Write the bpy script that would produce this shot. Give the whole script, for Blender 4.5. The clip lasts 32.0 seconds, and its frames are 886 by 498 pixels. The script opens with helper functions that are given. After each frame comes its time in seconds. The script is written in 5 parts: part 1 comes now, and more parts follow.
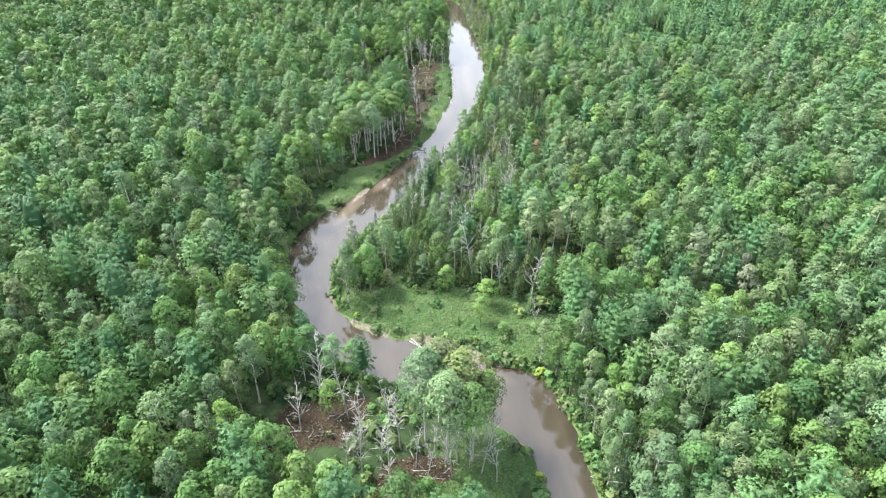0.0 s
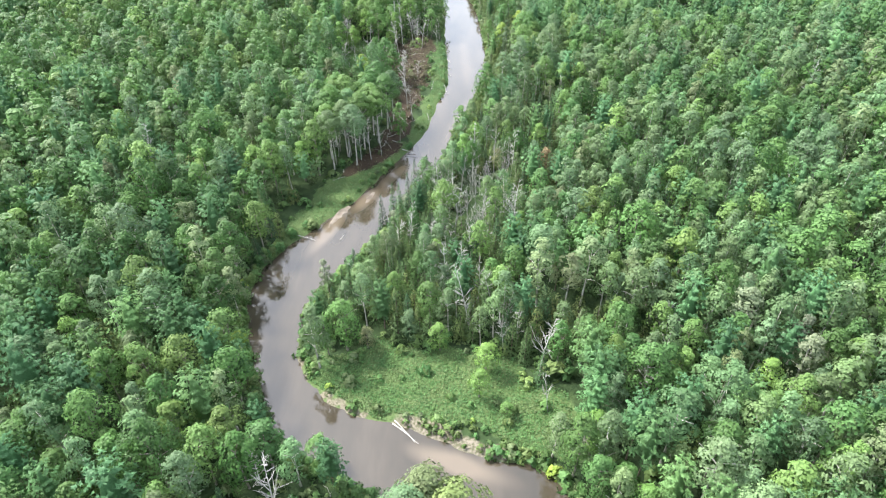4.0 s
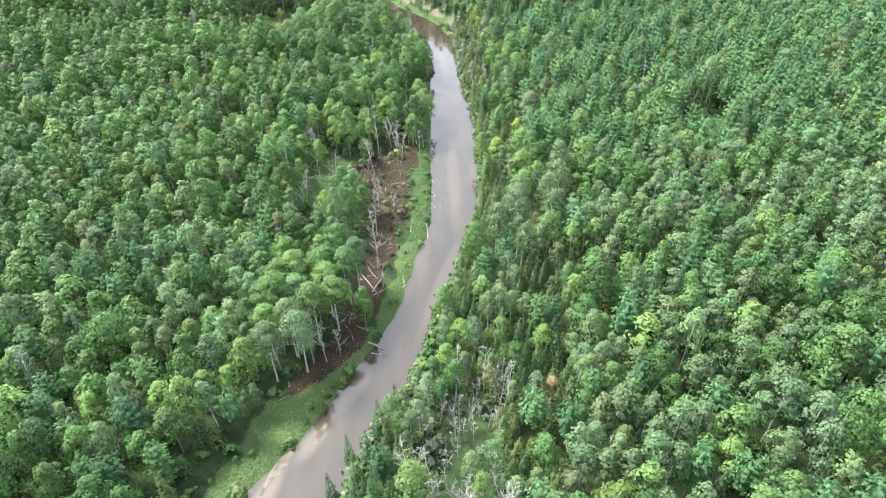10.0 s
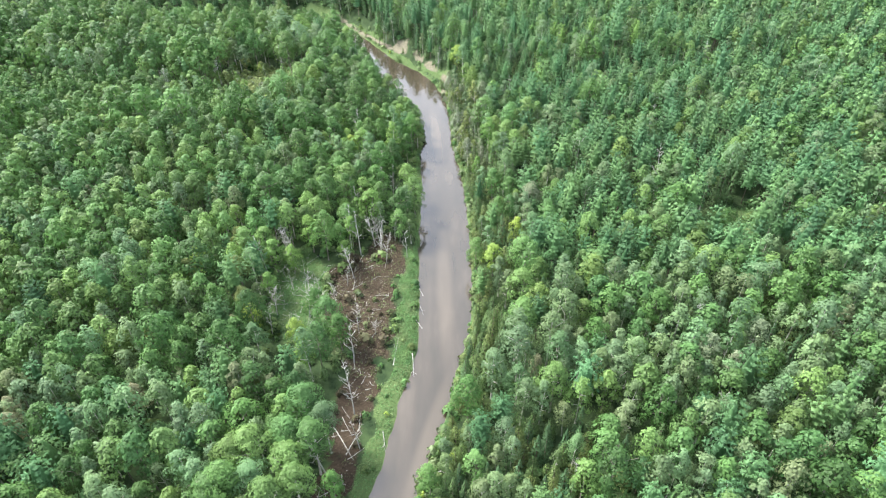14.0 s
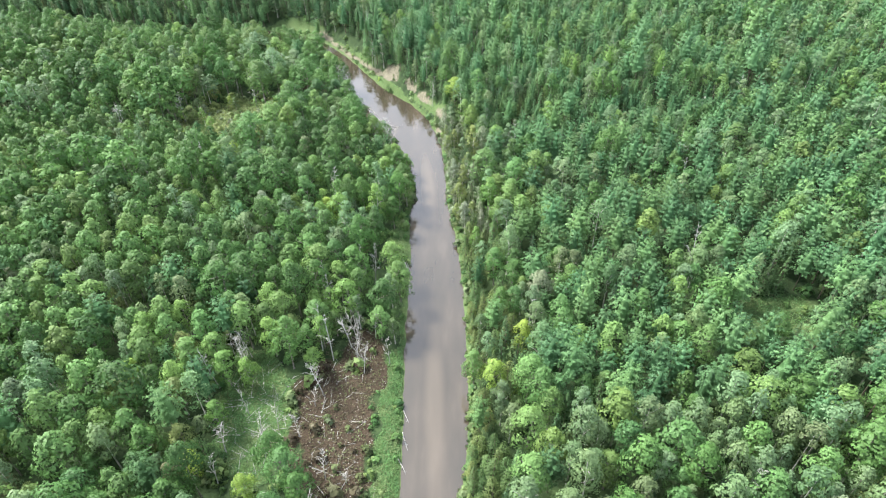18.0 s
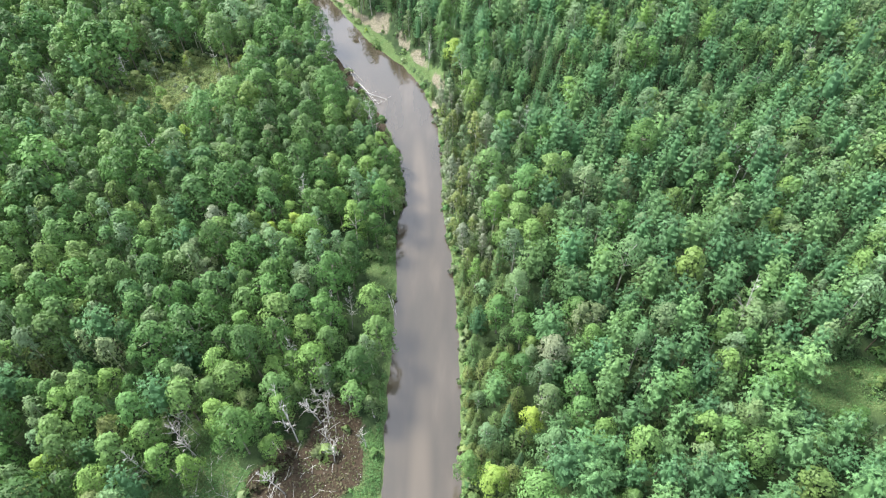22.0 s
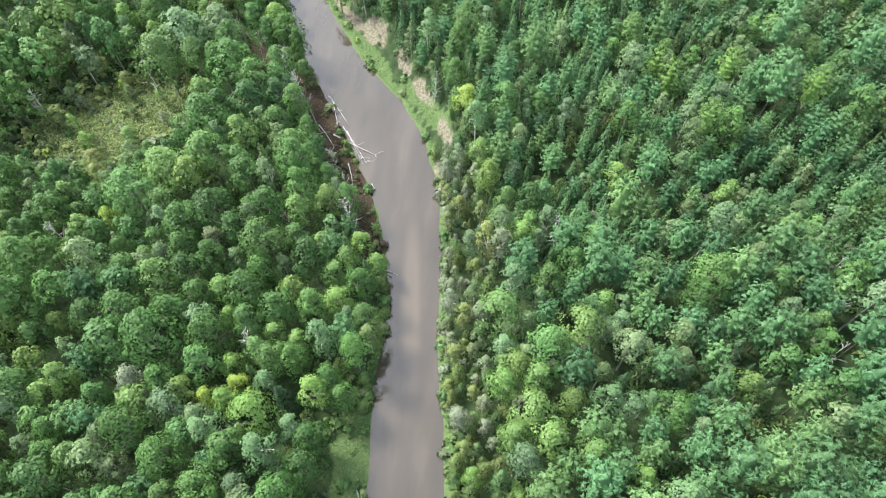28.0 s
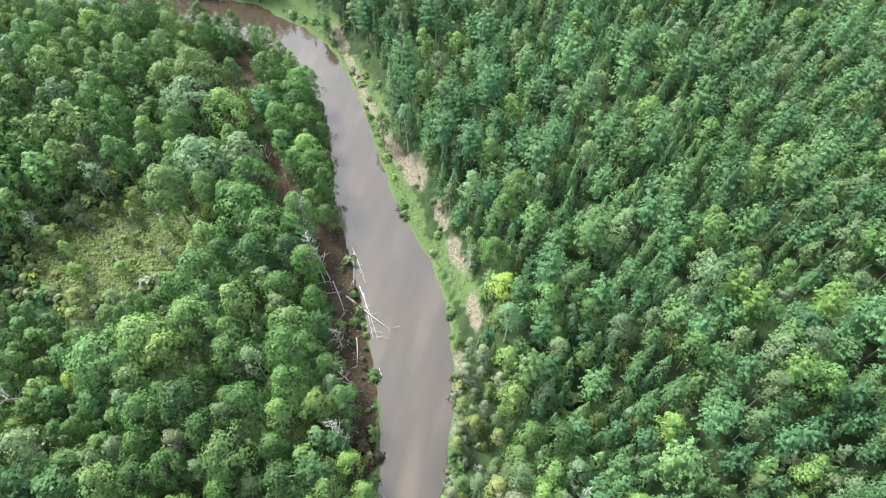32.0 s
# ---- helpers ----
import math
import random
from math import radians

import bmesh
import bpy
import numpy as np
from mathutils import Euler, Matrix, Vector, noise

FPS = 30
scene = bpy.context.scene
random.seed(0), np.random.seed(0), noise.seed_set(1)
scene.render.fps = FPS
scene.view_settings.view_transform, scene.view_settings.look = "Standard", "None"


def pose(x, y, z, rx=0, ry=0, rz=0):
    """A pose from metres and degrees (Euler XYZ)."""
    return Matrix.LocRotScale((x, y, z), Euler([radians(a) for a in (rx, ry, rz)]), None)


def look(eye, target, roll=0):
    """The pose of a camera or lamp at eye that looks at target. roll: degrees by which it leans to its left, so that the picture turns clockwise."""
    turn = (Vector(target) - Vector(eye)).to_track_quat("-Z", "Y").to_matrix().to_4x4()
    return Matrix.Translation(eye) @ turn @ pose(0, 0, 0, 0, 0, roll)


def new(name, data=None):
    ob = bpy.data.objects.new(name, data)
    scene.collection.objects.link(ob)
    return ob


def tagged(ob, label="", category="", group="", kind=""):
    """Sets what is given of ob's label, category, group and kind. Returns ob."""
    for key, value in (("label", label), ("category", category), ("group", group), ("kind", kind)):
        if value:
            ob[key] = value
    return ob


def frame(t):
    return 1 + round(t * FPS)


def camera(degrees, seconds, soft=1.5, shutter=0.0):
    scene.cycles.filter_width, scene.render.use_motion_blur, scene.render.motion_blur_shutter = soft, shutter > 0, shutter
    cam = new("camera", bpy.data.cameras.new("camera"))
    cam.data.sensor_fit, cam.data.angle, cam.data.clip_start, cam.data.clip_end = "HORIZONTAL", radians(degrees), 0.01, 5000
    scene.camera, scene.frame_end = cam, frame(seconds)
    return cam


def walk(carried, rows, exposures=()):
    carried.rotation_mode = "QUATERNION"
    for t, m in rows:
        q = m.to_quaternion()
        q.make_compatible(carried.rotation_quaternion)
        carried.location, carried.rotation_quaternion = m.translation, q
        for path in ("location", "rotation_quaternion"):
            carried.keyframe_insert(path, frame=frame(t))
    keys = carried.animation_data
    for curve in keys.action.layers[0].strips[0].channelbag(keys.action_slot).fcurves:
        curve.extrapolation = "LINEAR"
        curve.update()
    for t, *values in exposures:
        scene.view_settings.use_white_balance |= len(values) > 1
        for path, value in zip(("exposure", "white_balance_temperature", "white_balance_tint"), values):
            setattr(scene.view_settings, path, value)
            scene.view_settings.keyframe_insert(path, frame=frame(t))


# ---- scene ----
cam = camera(70.9, 32.0, soft=1.2)
METRES, EYE, TILT, LEAN, TURN = 340.0, 92.3, 0.0, 0.0, 0.0
ROWS = [
    (0.0, 0.0, 0.0, 0.0, -0.39, -34.78, 0.56),
    (0.5, 0.0003, 0.0079, 0.0, -0.4, -34.78, 0.62),
    (1.0, 0.0008, 0.0173, -0.0, -0.42, -34.75, 0.69),
    (1.5, 0.0015, 0.028, -0.0003, -0.42, -34.74, 0.75),
    (2.0, 0.0022, 0.0398, -0.0006, -0.44, -34.72, 0.8),
    (2.5, 0.0031, 0.0522, -0.0014, -0.47, -35.25, 0.83),
    (4.5, 0.008, 0.1105, -0.0003, -0.52, -39.23, 0.9),
    (5.0, 0.0093, 0.1262, 0.0019, -0.53, -39.26, 0.9),
    (5.5, 0.011, 0.1421, 0.0039, -0.52, -39.24, 0.94),
    (6.0, 0.0124, 0.1584, 0.0072, -0.52, -39.24, 0.95),
    (6.5, 0.0142, 0.1749, 0.0111, -0.49, -39.25, 0.97),
    (7.0, 0.0157, 0.1907, 0.0153, -0.47, -39.26, 0.96),
    (7.5, 0.0175, 0.2067, 0.0197, -0.46, -39.26, 0.99),
    (8.0, 0.0189, 0.2224, 0.0246, -0.45, -39.27, 0.96),
    (8.5, 0.0207, 0.2379, 0.0294, -0.44, -39.29, 0.94),
    (9.0, 0.0223, 0.253, 0.0343, -0.45, -39.27, 0.95),
    (9.5, 0.0237, 0.2678, 0.0395, -0.45, -39.29, 0.94),
    (10.0, 0.0252, 0.2823, 0.0442, -0.47, -39.26, 0.94),
    (10.5, 0.0265, 0.2965, 0.0489, -0.46, -39.24, 0.92),
    (11.0, 0.0279, 0.3105, 0.0534, -0.48, -39.21, 0.93),
    (11.5, 0.0292, 0.3246, 0.0577, -0.48, -39.22, 0.95),
    (12.0, 0.0307, 0.3387, 0.0618, -0.46, -39.19, 0.95),
    (12.5, 0.0321, 0.3528, 0.0657, -0.46, -39.18, 0.97),
    (13.0, 0.0333, 0.3671, 0.0695, -0.46, -39.17, 0.95),
    (13.5, 0.0342, 0.3814, 0.073, -0.45, -39.15, 0.92),
    (14.0, 0.0353, 0.3959, 0.0753, -0.46, -39.13, 0.95),
    (14.5, 0.0361, 0.4108, 0.0769, -0.45, -39.12, 0.94),
    (16.5, 0.0409, 0.475, 0.0786, -0.38, -39.1, 1.0),
    (17.0, 0.0421, 0.4915, 0.0789, -0.34, -39.11, 0.99),
    (17.5, 0.0433, 0.5081, 0.0789, -0.31, -39.59, 0.99),
    (18.0, 0.0446, 0.525, 0.0792, -0.25, -40.43, 1.01),
    (18.5, 0.0456, 0.542, 0.0793, -0.21, -41.23, 0.99),
    (19.0, 0.0471, 0.559, 0.0793, -0.15, -42.03, 1.01),
    (19.5, 0.0482, 0.5761, 0.079, -0.07, -42.85, 1.01),
    (20.0, 0.0494, 0.5931, 0.0792, 0.01, -43.81, 1.0),
    (20.5, 0.0504, 0.6099, 0.0791, 0.1, -45.66, 0.96),
    (21.0, 0.0514, 0.6268, 0.0792, 0.19, -48.29, 0.94),
    (21.5, 0.0525, 0.6439, 0.0795, 0.35, -49.2, 0.93),
    (22.0, 0.0532, 0.6604, 0.0795, 0.48, -49.21, 0.91),
    (22.5, 0.0541, 0.6769, 0.0796, 0.62, -49.21, 0.89),
    (23.0, 0.055, 0.6936, 0.08, 0.79, -49.23, 0.89),
    (23.5, 0.056, 0.7101, 0.0795, 1.0, -49.16, 0.91),
    (24.0, 0.0564, 0.7263, 0.0793, 1.18, -49.17, 0.87),
    (24.5, 0.0571, 0.7431, 0.0794, 1.41, -49.3, 0.86),
    (25.0, 0.0577, 0.7599, 0.0792, 1.67, -49.53, 0.86),
    (25.5, 0.0585, 0.7766, 0.079, 1.94, -50.18, 0.87),
    (27.5, 0.0607, 0.8435, 0.079, 3.23, -58.13, 0.73),
    (28.0, 0.0617, 0.8598, 0.079, 3.64, -58.62, 0.74),
    (28.5, 0.0624, 0.8758, 0.0793, 4.04, -58.65, 0.75),
    (29.0, 0.0634, 0.8916, 0.0793, 4.47, -58.76, 0.8),
    (29.5, 0.064, 0.9073, 0.0791, 4.91, -59.37, 0.8),
    (30.0, 0.0645, 0.9233, 0.079, 5.35, -59.62, 0.79),
    (30.5, 0.0648, 0.9394, 0.0792, 7.04, -59.61, 0.78),
    (31.0, 0.0648, 0.9551, 0.0791, 9.72, -59.54, 0.74),
    (31.5, 0.0648, 0.9708, 0.079, 11.47, -59.47, 0.74),
    (32.0, 0.0644, 0.987, 0.0791, 12.54, -56.08, 0.75),
]
walk(cam, [(t, pose(0, 0, EYE, TILT, LEAN, TURN) @ pose(METRES * x, METRES * y, METRES * z, 90 + pitch, roll, yaw)) for t, x, y, z, yaw, pitch, roll in ROWS],
     exposures=[(0, 2.24), (9, 2.27), (18, 2.22), (25, 2.06), (32, 2.08)])

# ---- world, sun, exposure ----
world = bpy.data.worlds.new("overcast_sky")
scene.world = world
world.use_nodes = True
wn, wl = world.node_tree.nodes, world.node_tree.links
SUN_EL, SUN_AZ = 52.0, 300.0   # degrees; azimuth clockwise from +y
sky = wn.new("ShaderNodeTexSky")
sky.sky_type, sky.sun_disc = "NISHITA", False
sky.sun_elevation, sky.sun_rotation = radians(SUN_EL), radians(SUN_AZ)
sky.dust_density, sky.air_density = 1.2, 1.0
grey = wn.new("ShaderNodeHueSaturation")
grey.inputs["Saturation"].default_value = 0.43
cloud_map = wn.new("ShaderNodeTexCoord")
cloud = wn.new("ShaderNodeTexNoise")
cloud.inputs["Scale"].default_value, cloud.inputs["Detail"].default_value = 3.0, 5.0
cloud_ramp = wn.new("ShaderNodeMapRange")
cloud_ramp.inputs[1].default_value, cloud_ramp.inputs[2].default_value = 0.3, 0.7
cloud_ramp.inputs[3].default_value, cloud_ramp.inputs[4].default_value = 0.88, 1.12
cloud_mix = wn.new("ShaderNodeVectorMath")
cloud_mix.operation = "SCALE"
wl.new(cloud_map.outputs["Generated"], cloud.inputs["Vector"])
wl.new(cloud.outputs["Fac"], cloud_ramp.inputs[0])
wl.new(sky.outputs["Color"], grey.inputs["Color"])
wl.new(grey.outputs["Color"], cloud_mix.inputs[0])
wl.new(cloud_ramp.outputs[0], cloud_mix.inputs["Scale"])
back = wn["Background"]
wl.new(cloud_mix.outputs[0], back.inputs["Color"])
back.inputs["Strength"].default_value = 0.15
sun = new("sun", bpy.data.lights.new("sun", "SUN"))
sun.data.energy, sun.data.angle, sun.data.color = 2.7, radians(13), (1.0, 0.96, 0.9)
_e, _a = radians(SUN_EL), radians(SUN_AZ)
sun.matrix_world = look((math.sin(_a) * math.cos(_e) * 300, math.cos(_a) * math.cos(_e) * 300 + 250, math.sin(_e) * 300), (0, 250, 0))

# ---- the plan: river banks, open ground, heights ----
BANK_L = [(34, -90), (26, -30), (20, 20), (18.5, 45), (17, 61), (15.5, 68), (12, 73), (6, 78), (-8, 84), (-17, 89), (-27, 96), (-34, 110), (-39, 124),
          (-40.5, 135), (-37, 146), (-32, 153), (-27, 160), (-21, 168), (-15, 180), (-9, 191), (-4, 202), (-1, 214), (1, 226), (4, 236),
          (4.5, 255), (4, 275), (4, 300), (4, 320), (3, 331), (4, 345), (3.6, 353), (1.5, 365), (-2, 376), (-9, 391), (-17, 406), (-26, 422),
          (-33.5, 440), (-40.5, 453), (-50, 463.5), (-61, 471), (-74, 474), (-90, 478), (-130, 476), (-190, 490), (-270, 480)]
BANK_R = [(48, -90), (39, -30), (31.5, 20), (28, 45), (25.6, 58), (24.6, 68), (23.2, 77), (21.2, 84.5), (16.5, 89.5), (8, 91.5), (-6, 98), (-15, 100.5), (-21, 105),
          (-26, 112), (-27, 120), (-26, 130), (-21, 140), (-13.4, 152), (-9.8, 162), (-6.4, 172), (-0.4, 181), (3, 190), (6, 204), (11, 218),
          (14, 231), (18, 247), (19.5, 265), (19.5, 285), (19, 305), (18, 320), (16, 335), (15, 350), (14.5, 366), (11.5, 385), (7, 399),
          (0, 411), (-9.5, 422), (-18, 436), (-26, 450), (-34, 462.5), (-44, 475.5), (-56, 484), (-66, 487.5), (-80, 493), (-130, 492), (-190, 508), (-270, 498)]


def spline(pts, step=6):
    """Catmull-Rom through the plan's points."""
    p = np.array(pts, float)
    p = np.vstack([2 * p[0] - p[1], p, 2 * p[-1] - p[-2]])
    out = []
    for i in range(1, len(p) - 2):
        for k in range(step):
            t = k / step
            out.append(0.5 * (2 * p[i] + (p[i + 1] - p[i - 1]) * t + (2 * p[i - 1] - 5 * p[i] + 4 * p[i + 1] - p[i + 2]) * t * t
                              + (3 * p[i] - p[i - 1] - 3 * p[i + 1] + p[i + 2]) * t ** 3))
    out.append(p[-2])
    return np.array(out)


LEFT, RIGHT = spline(BANK_L, 4), spline(BANK_R, 4)


def seg_dist(q, line):
    a, b = line[:-1], line[1:]
    d = b - a
    best = np.full(len(q), 1e9)
    for i in range(0, len(q), 4000):
        c = q[i:i + 4000]
        r = c[:, None, :] - a[None]
        t = np.clip((r * d).sum(2) / (d * d).sum(1), 0, 1)
        best[i:i + 4000] = np.sqrt(((r - t[..., None] * d) ** 2).sum(2)).min(1)
    return best


def in_river(q):
    ring = np.vstack([LEFT, RIGHT[::-1]])
    inside = np.zeros(len(q), bool)
    x0, y0 = ring[-1]
    for x1, y1 in ring:
        if y0 != y1:
            inside ^= ((y1 > q[:, 1]) != (y0 > q[:, 1])) & (q[:, 0] < (x0 - x1) * (q[:, 1] - y1) / (y0 - y1) + x1)
        x0, y0 = x1, y1
    return inside


_wob = np.random.RandomState(4)
WAVES = [(_wob.uniform(-1, 1), _wob.uniform(-1, 1), _wob.uniform(0, 6.28)) for _ in range(24)]


def waves(x, y, size, first=0, count=6):
    """Smooth noise of about -1..1 with features of that many metres."""
    s = np.zeros_like(x, dtype=float)
    for a, b, c in WAVES[first:first + count]:
        n = math.hypot(a, b) / (0.6 + abs(a))
        s = s + np.sin((a * x + b * y) / n * 6.28 / size + c + 1.3 * np.sin((b * x - a * y) / n * 4 / size + 2 * c))
    return s / count * 1.6


def smooth(v, a, b):
    t = np.clip((v - a) / (b - a), 0, 1)
    return t * t * (3 - 2 * t)


# where only low plants and chosen trees stand
CLEAR = [(4, 98, 13, 5, -22), (-27, 240, 12, 7, 95), (-28, 252, 16, 8, 100), (-17.5, 188, 15, 4.5, 52), (-37, 420, 12, 2.8, 125), (-68, 459, 11, 6, 70), (-58, 446, 8, 3.5, 50), (-60, 491, 16, 5, -22), (10, 62, 13, 15, 0), (-9, 79, 14, 6, -28), (13, 98, 11, 7, -20), (-10, 262, 26, 17, 95), (-8, 68, 21, 11, 12), (-12, 222, 18, 8, 80), (-24, 77, 13, 9, 20), (-70, 394, 25, 18, 25), (-12, 390, 26, 5.5, 118), (1, 414, 30, 4.5, 125), (-30, 464, 26, 4.5, 128),
         (-5, 238, 44, 9, 87), (-3, 300, 12, 5, 90), (10, 164, 17, 8, 66), (96, 283, 11, 9, 15), (0, 318, 14, 5, 90), (-26, 172, 24, 6.5, 52), (2, 107, 26, 9, -8)]
# open ground: (x, y, half length along the turn, half width, turn in degrees)
MEADOWS = [(-3, 107, 23, 8.5, -8), (17, 99, 9, 7, -10), (11, 70, 8, 9, -40), (3, 62, 9, 7, 0), (-31, 158, 9, 4.5, 55), (-24, 174, 12, 5, 52),
           (-13, 191, 9, 3.6, 58), (-5, 206, 10, 2.6, 75), (-2, 222, 10, 2.4, 85), (1, 245, 14, 2.6, 90), (-29, 262, 19, 8.5, 102), (1, 268, 10, 2.6, 90), (0, 318, 13, 3, 90)]
MEADOWS += [(-60, 491, 16, 4.5, -22), (-69, 398, 19, 12, 28), (98, 287, 9, 6.5, 15), (84, 130, 5, 6, 0), (1, 368, 9, 1.8, 103), (8, 407, 14, 2.5, 125),
           (-10, 427, 14, 2.6, 125), (-28, 459, 20, 2.6, 125)]
MUDS = [(-37, 420, 11, 2.6, 125), (-64, 457, 9, 4.5, 60), (-23, 76, 9, 6, 20), (-6, 64, 7, 4, 10), (-17.5, 188.5, 12, 3.4, 52), (-11.5, 203, 9, 3.4, 66), (-10, 222, 14, 4.2, 80), (-11, 256, 22, 8.5, 98), (-5, 275, 12, 5, 100),
        (-9, 383, 14, 3.6, 118), (-20, 405, 14, 4.5, 120), (-3, 368, 9, 3, 108), (-68, 460, 9, 4.5, 70), (-58, 446, 8, 3, 50), (-45, 428, 8, 3, 110)]
SANDS = [(-26, 113, 9, 0.8, 105), (-17, 102.4, 7, 0.9, 150), (0.5, 95.6, 10, 1.9, 156), (9, 92.4, 5, 0.8, 165), (13.0, 384, 6, 0.9, 100), (13.4, 398, 5.0, 1.5, 112), (6.4, 412, 6.0, 1.5, 120), (0.8, 421, 5, 1.1, 122), (-8.6, 433.5, 6, 3.0, 125), (-15.5, 440, 7, 1.7, 125), (-22, 449, 7, 1.2, 124), (-28, 457, 8, 1.3, 126), (-36, 469, 9, 1.2, 126), (-43.4, 480, 7, 2.0, 125)]


def blobs(q, rows, edge=0.35):
    """1 inside the ellipses, 0 outside, with an uneven rim."""
    out = np.zeros(len(q))
    wob = 0.22 * waves(q[:, 0], q[:, 1], 9.0, 3)
    for x, y, a, b, turn in rows:
        c, s = math.cos(radians(turn)), math.sin(radians(turn))
        u = ((q[:, 0] - x) * c + (q[:, 1] - y) * s) / a
        v = (-(q[:, 0] - x) * s + (q[:, 1] - y) * c) / b
        out = np.maximum(out, 1 - smooth(np.sqrt(u * u + v * v) + wob, 1 - edge / 2, 1 + edge / 2))
    return out


def survey(q):
    """For points in plan: distance to the water's edge (negative in the river), right-hand side or not, height of the ground."""
    dl, dr = seg_dist(q, LEFT), seg_dist(q, RIGHT)
    wet = in_river(q)
    s = np.where(wet, -1.0, 1.0) * np.minimum(dl, dr)
    right = dr < dl
    x, y = q[:, 0], q[:, 1]
    s = s + 0.35 * waves(x, y, 7.0, 8)
    h = np.where(s < 0, np.maximum(-0.02 + s * 0.22, -1.3), 0.75 * smooth(s, -0.3, 2.2))
    h = h + smooth(s, 2, 14) * (0.45 + 0.35 * waves(x, y, 40.0, 0) + 0.12 * waves(x, y, 6.0, 12))
    bluff = right * smooth(y, 378, 400) * (1 - smooth(s, 60, 140) * 0.3)
    h = h + bluff * 5.5 * smooth(s, 5.0, 12.0)
    h = h + right * smooth(s, 15, 60) * 1.5 + smooth(np.abs(x), 60, 200) * 2.0
    return s, right, h


# ---- materials ----
def material(name):
    m = bpy.data.materials.new(name)
    m.use_nodes = True
    return m, m.node_tree.nodes, m.node_tree.links, m.node_tree.nodes["Principled BSDF"]


def ramp(nodes, stops):
    r = nodes.new("ShaderNodeValToRGB")
    while len(r.color_ramp.elements) < len(stops):
        r.color_ramp.elements.new(0.5)
    for e, (p, c) in zip(r.color_ramp.elements, stops):
        e.position, e.color = p, (*c, 1)
    return r


def foliage(name, stops, through_light=0.34, spread=(0.72, 1.22)):
    """Leaves: a hue for each tree, a lightness for each spray of leaves, and mottling across the crown."""
    m, n, l, b = material(name)
    info, att, geo = n.new("ShaderNodeObjectInfo"), n.new("ShaderNodeAttribute"), n.new("ShaderNodeNewGeometry")
    att.attribute_name = "tint"
    add = n.new("ShaderNodeMath"); add.operation = "ADD"
    fract = n.new("ShaderNodeMath"); fract.operation = "FRACT"
    l.new(info.outputs["Random"], add.inputs[0]); l.new(att.outputs["Fac"], add.inputs[1]); l.new(add.outputs[0], fract.inputs[0])
    hue = ramp(n, [(p, (r * 0.9, g, bl * 1.04)) for p, (r, g, bl) in stops]); l.new(fract.outputs[0], hue.inputs[0])
    noise_tex = n.new("ShaderNodeTexNoise"); noise_tex.inputs["Scale"].default_value = 0.5; noise_tex.inputs["Detail"].default_value = 3
    l.new(geo.outputs["Position"], noise_tex.inputs["Vector"])
    var = n.new("ShaderNodeMapRange"); var.inputs[3].default_value, var.inputs[4].default_value = 0.86, 1.14
    l.new(geo.outputs["Random Per Island"], var.inputs[0])
    var2 = n.new("ShaderNodeMapRange"); var2.inputs[1].default_value, var2.inputs[2].default_value = 0.3, 0.7
    var2.inputs[3].default_value, var2.inputs[4].default_value = 0.85, 1.15
    l.new(noise_tex.outputs["Fac"], var2.inputs[0])
    grain = n.new("ShaderNodeTexNoise"); grain.inputs["Scale"].default_value = 3.6; grain.inputs["Detail"].default_value = 2.5
    l.new(geo.outputs["Position"], grain.inputs["Vector"])
    var3 = n.new("ShaderNodeMapRange"); var3.inputs[1].default_value, var3.inputs[2].default_value = 0.34, 0.66
    var3.inputs[3].default_value, var3.inputs[4].default_value = 0.84, 1.16
    l.new(grain.outputs["Fac"], var3.inputs[0])
    mul0 = n.new("ShaderNodeMath"); mul0.operation = "MULTIPLY"
    l.new(var.outputs[0], mul0.inputs[0]); l.new(var2.outputs[0], mul0.inputs[1])
    mul = n.new("ShaderNodeMath"); mul.operation = "MULTIPLY"
    l.new(mul0.outputs[0], mul.inputs[0]); l.new(var3.outputs[0], mul.inputs[1])
    # some trees darker, some lighter
    more = n.new("ShaderNodeMath"); more.operation = "MULTIPLY"; more.inputs[1].default_value = 7.31
    again = n.new("ShaderNodeMath"); again.operation = "FRACT"
    var4 = n.new("ShaderNodeMapRange"); var4.inputs[3].default_value, var4.inputs[4].default_value = spread
    l.new(add.outputs[0], more.inputs[0]); l.new(more.outputs[0], again.inputs[0]); l.new(again.outputs[0], var4.inputs[0])
    mul2 = n.new("ShaderNodeMath"); mul2.operation = "MULTIPLY"
    l.new(mul.outputs[0], mul2.inputs[0]); l.new(var4.outputs[0], mul2.inputs[1])
    bp = n.new("ShaderNodeBump"); bp.inputs["Strength"].default_value, bp.inputs["Distance"].default_value = 0.4, 0.1
    l.new(grain.outputs["Fac"], bp.inputs["Height"]); l.new(bp.outputs[0], b.inputs["Normal"])
    sc = n.new("ShaderNodeVectorMath"); sc.operation = "SCALE"
    l.new(hue.outputs[0], sc.inputs[0]); l.new(mul2.outputs[0], sc.inputs["Scale"])
    l.new(sc.outputs[0], b.inputs["Base Color"])
    b.inputs["Roughness"].default_value = 0.55
    b.inputs["Specular IOR Level"].default_value = 0.22
    tr = n.new("ShaderNodeBsdfTranslucent"); l.new(sc.outputs[0], tr.inputs["Color"])
    mix = n.new("ShaderNodeMixShader"); mix.inputs[0].default_value = through_light
    l.new(b.outputs[0], mix.inputs[1]); l.new(tr.outputs[0], mix.inputs[2])
    l.new(mix.outputs[0], n["Material Output"].inputs["Surface"])
    return m


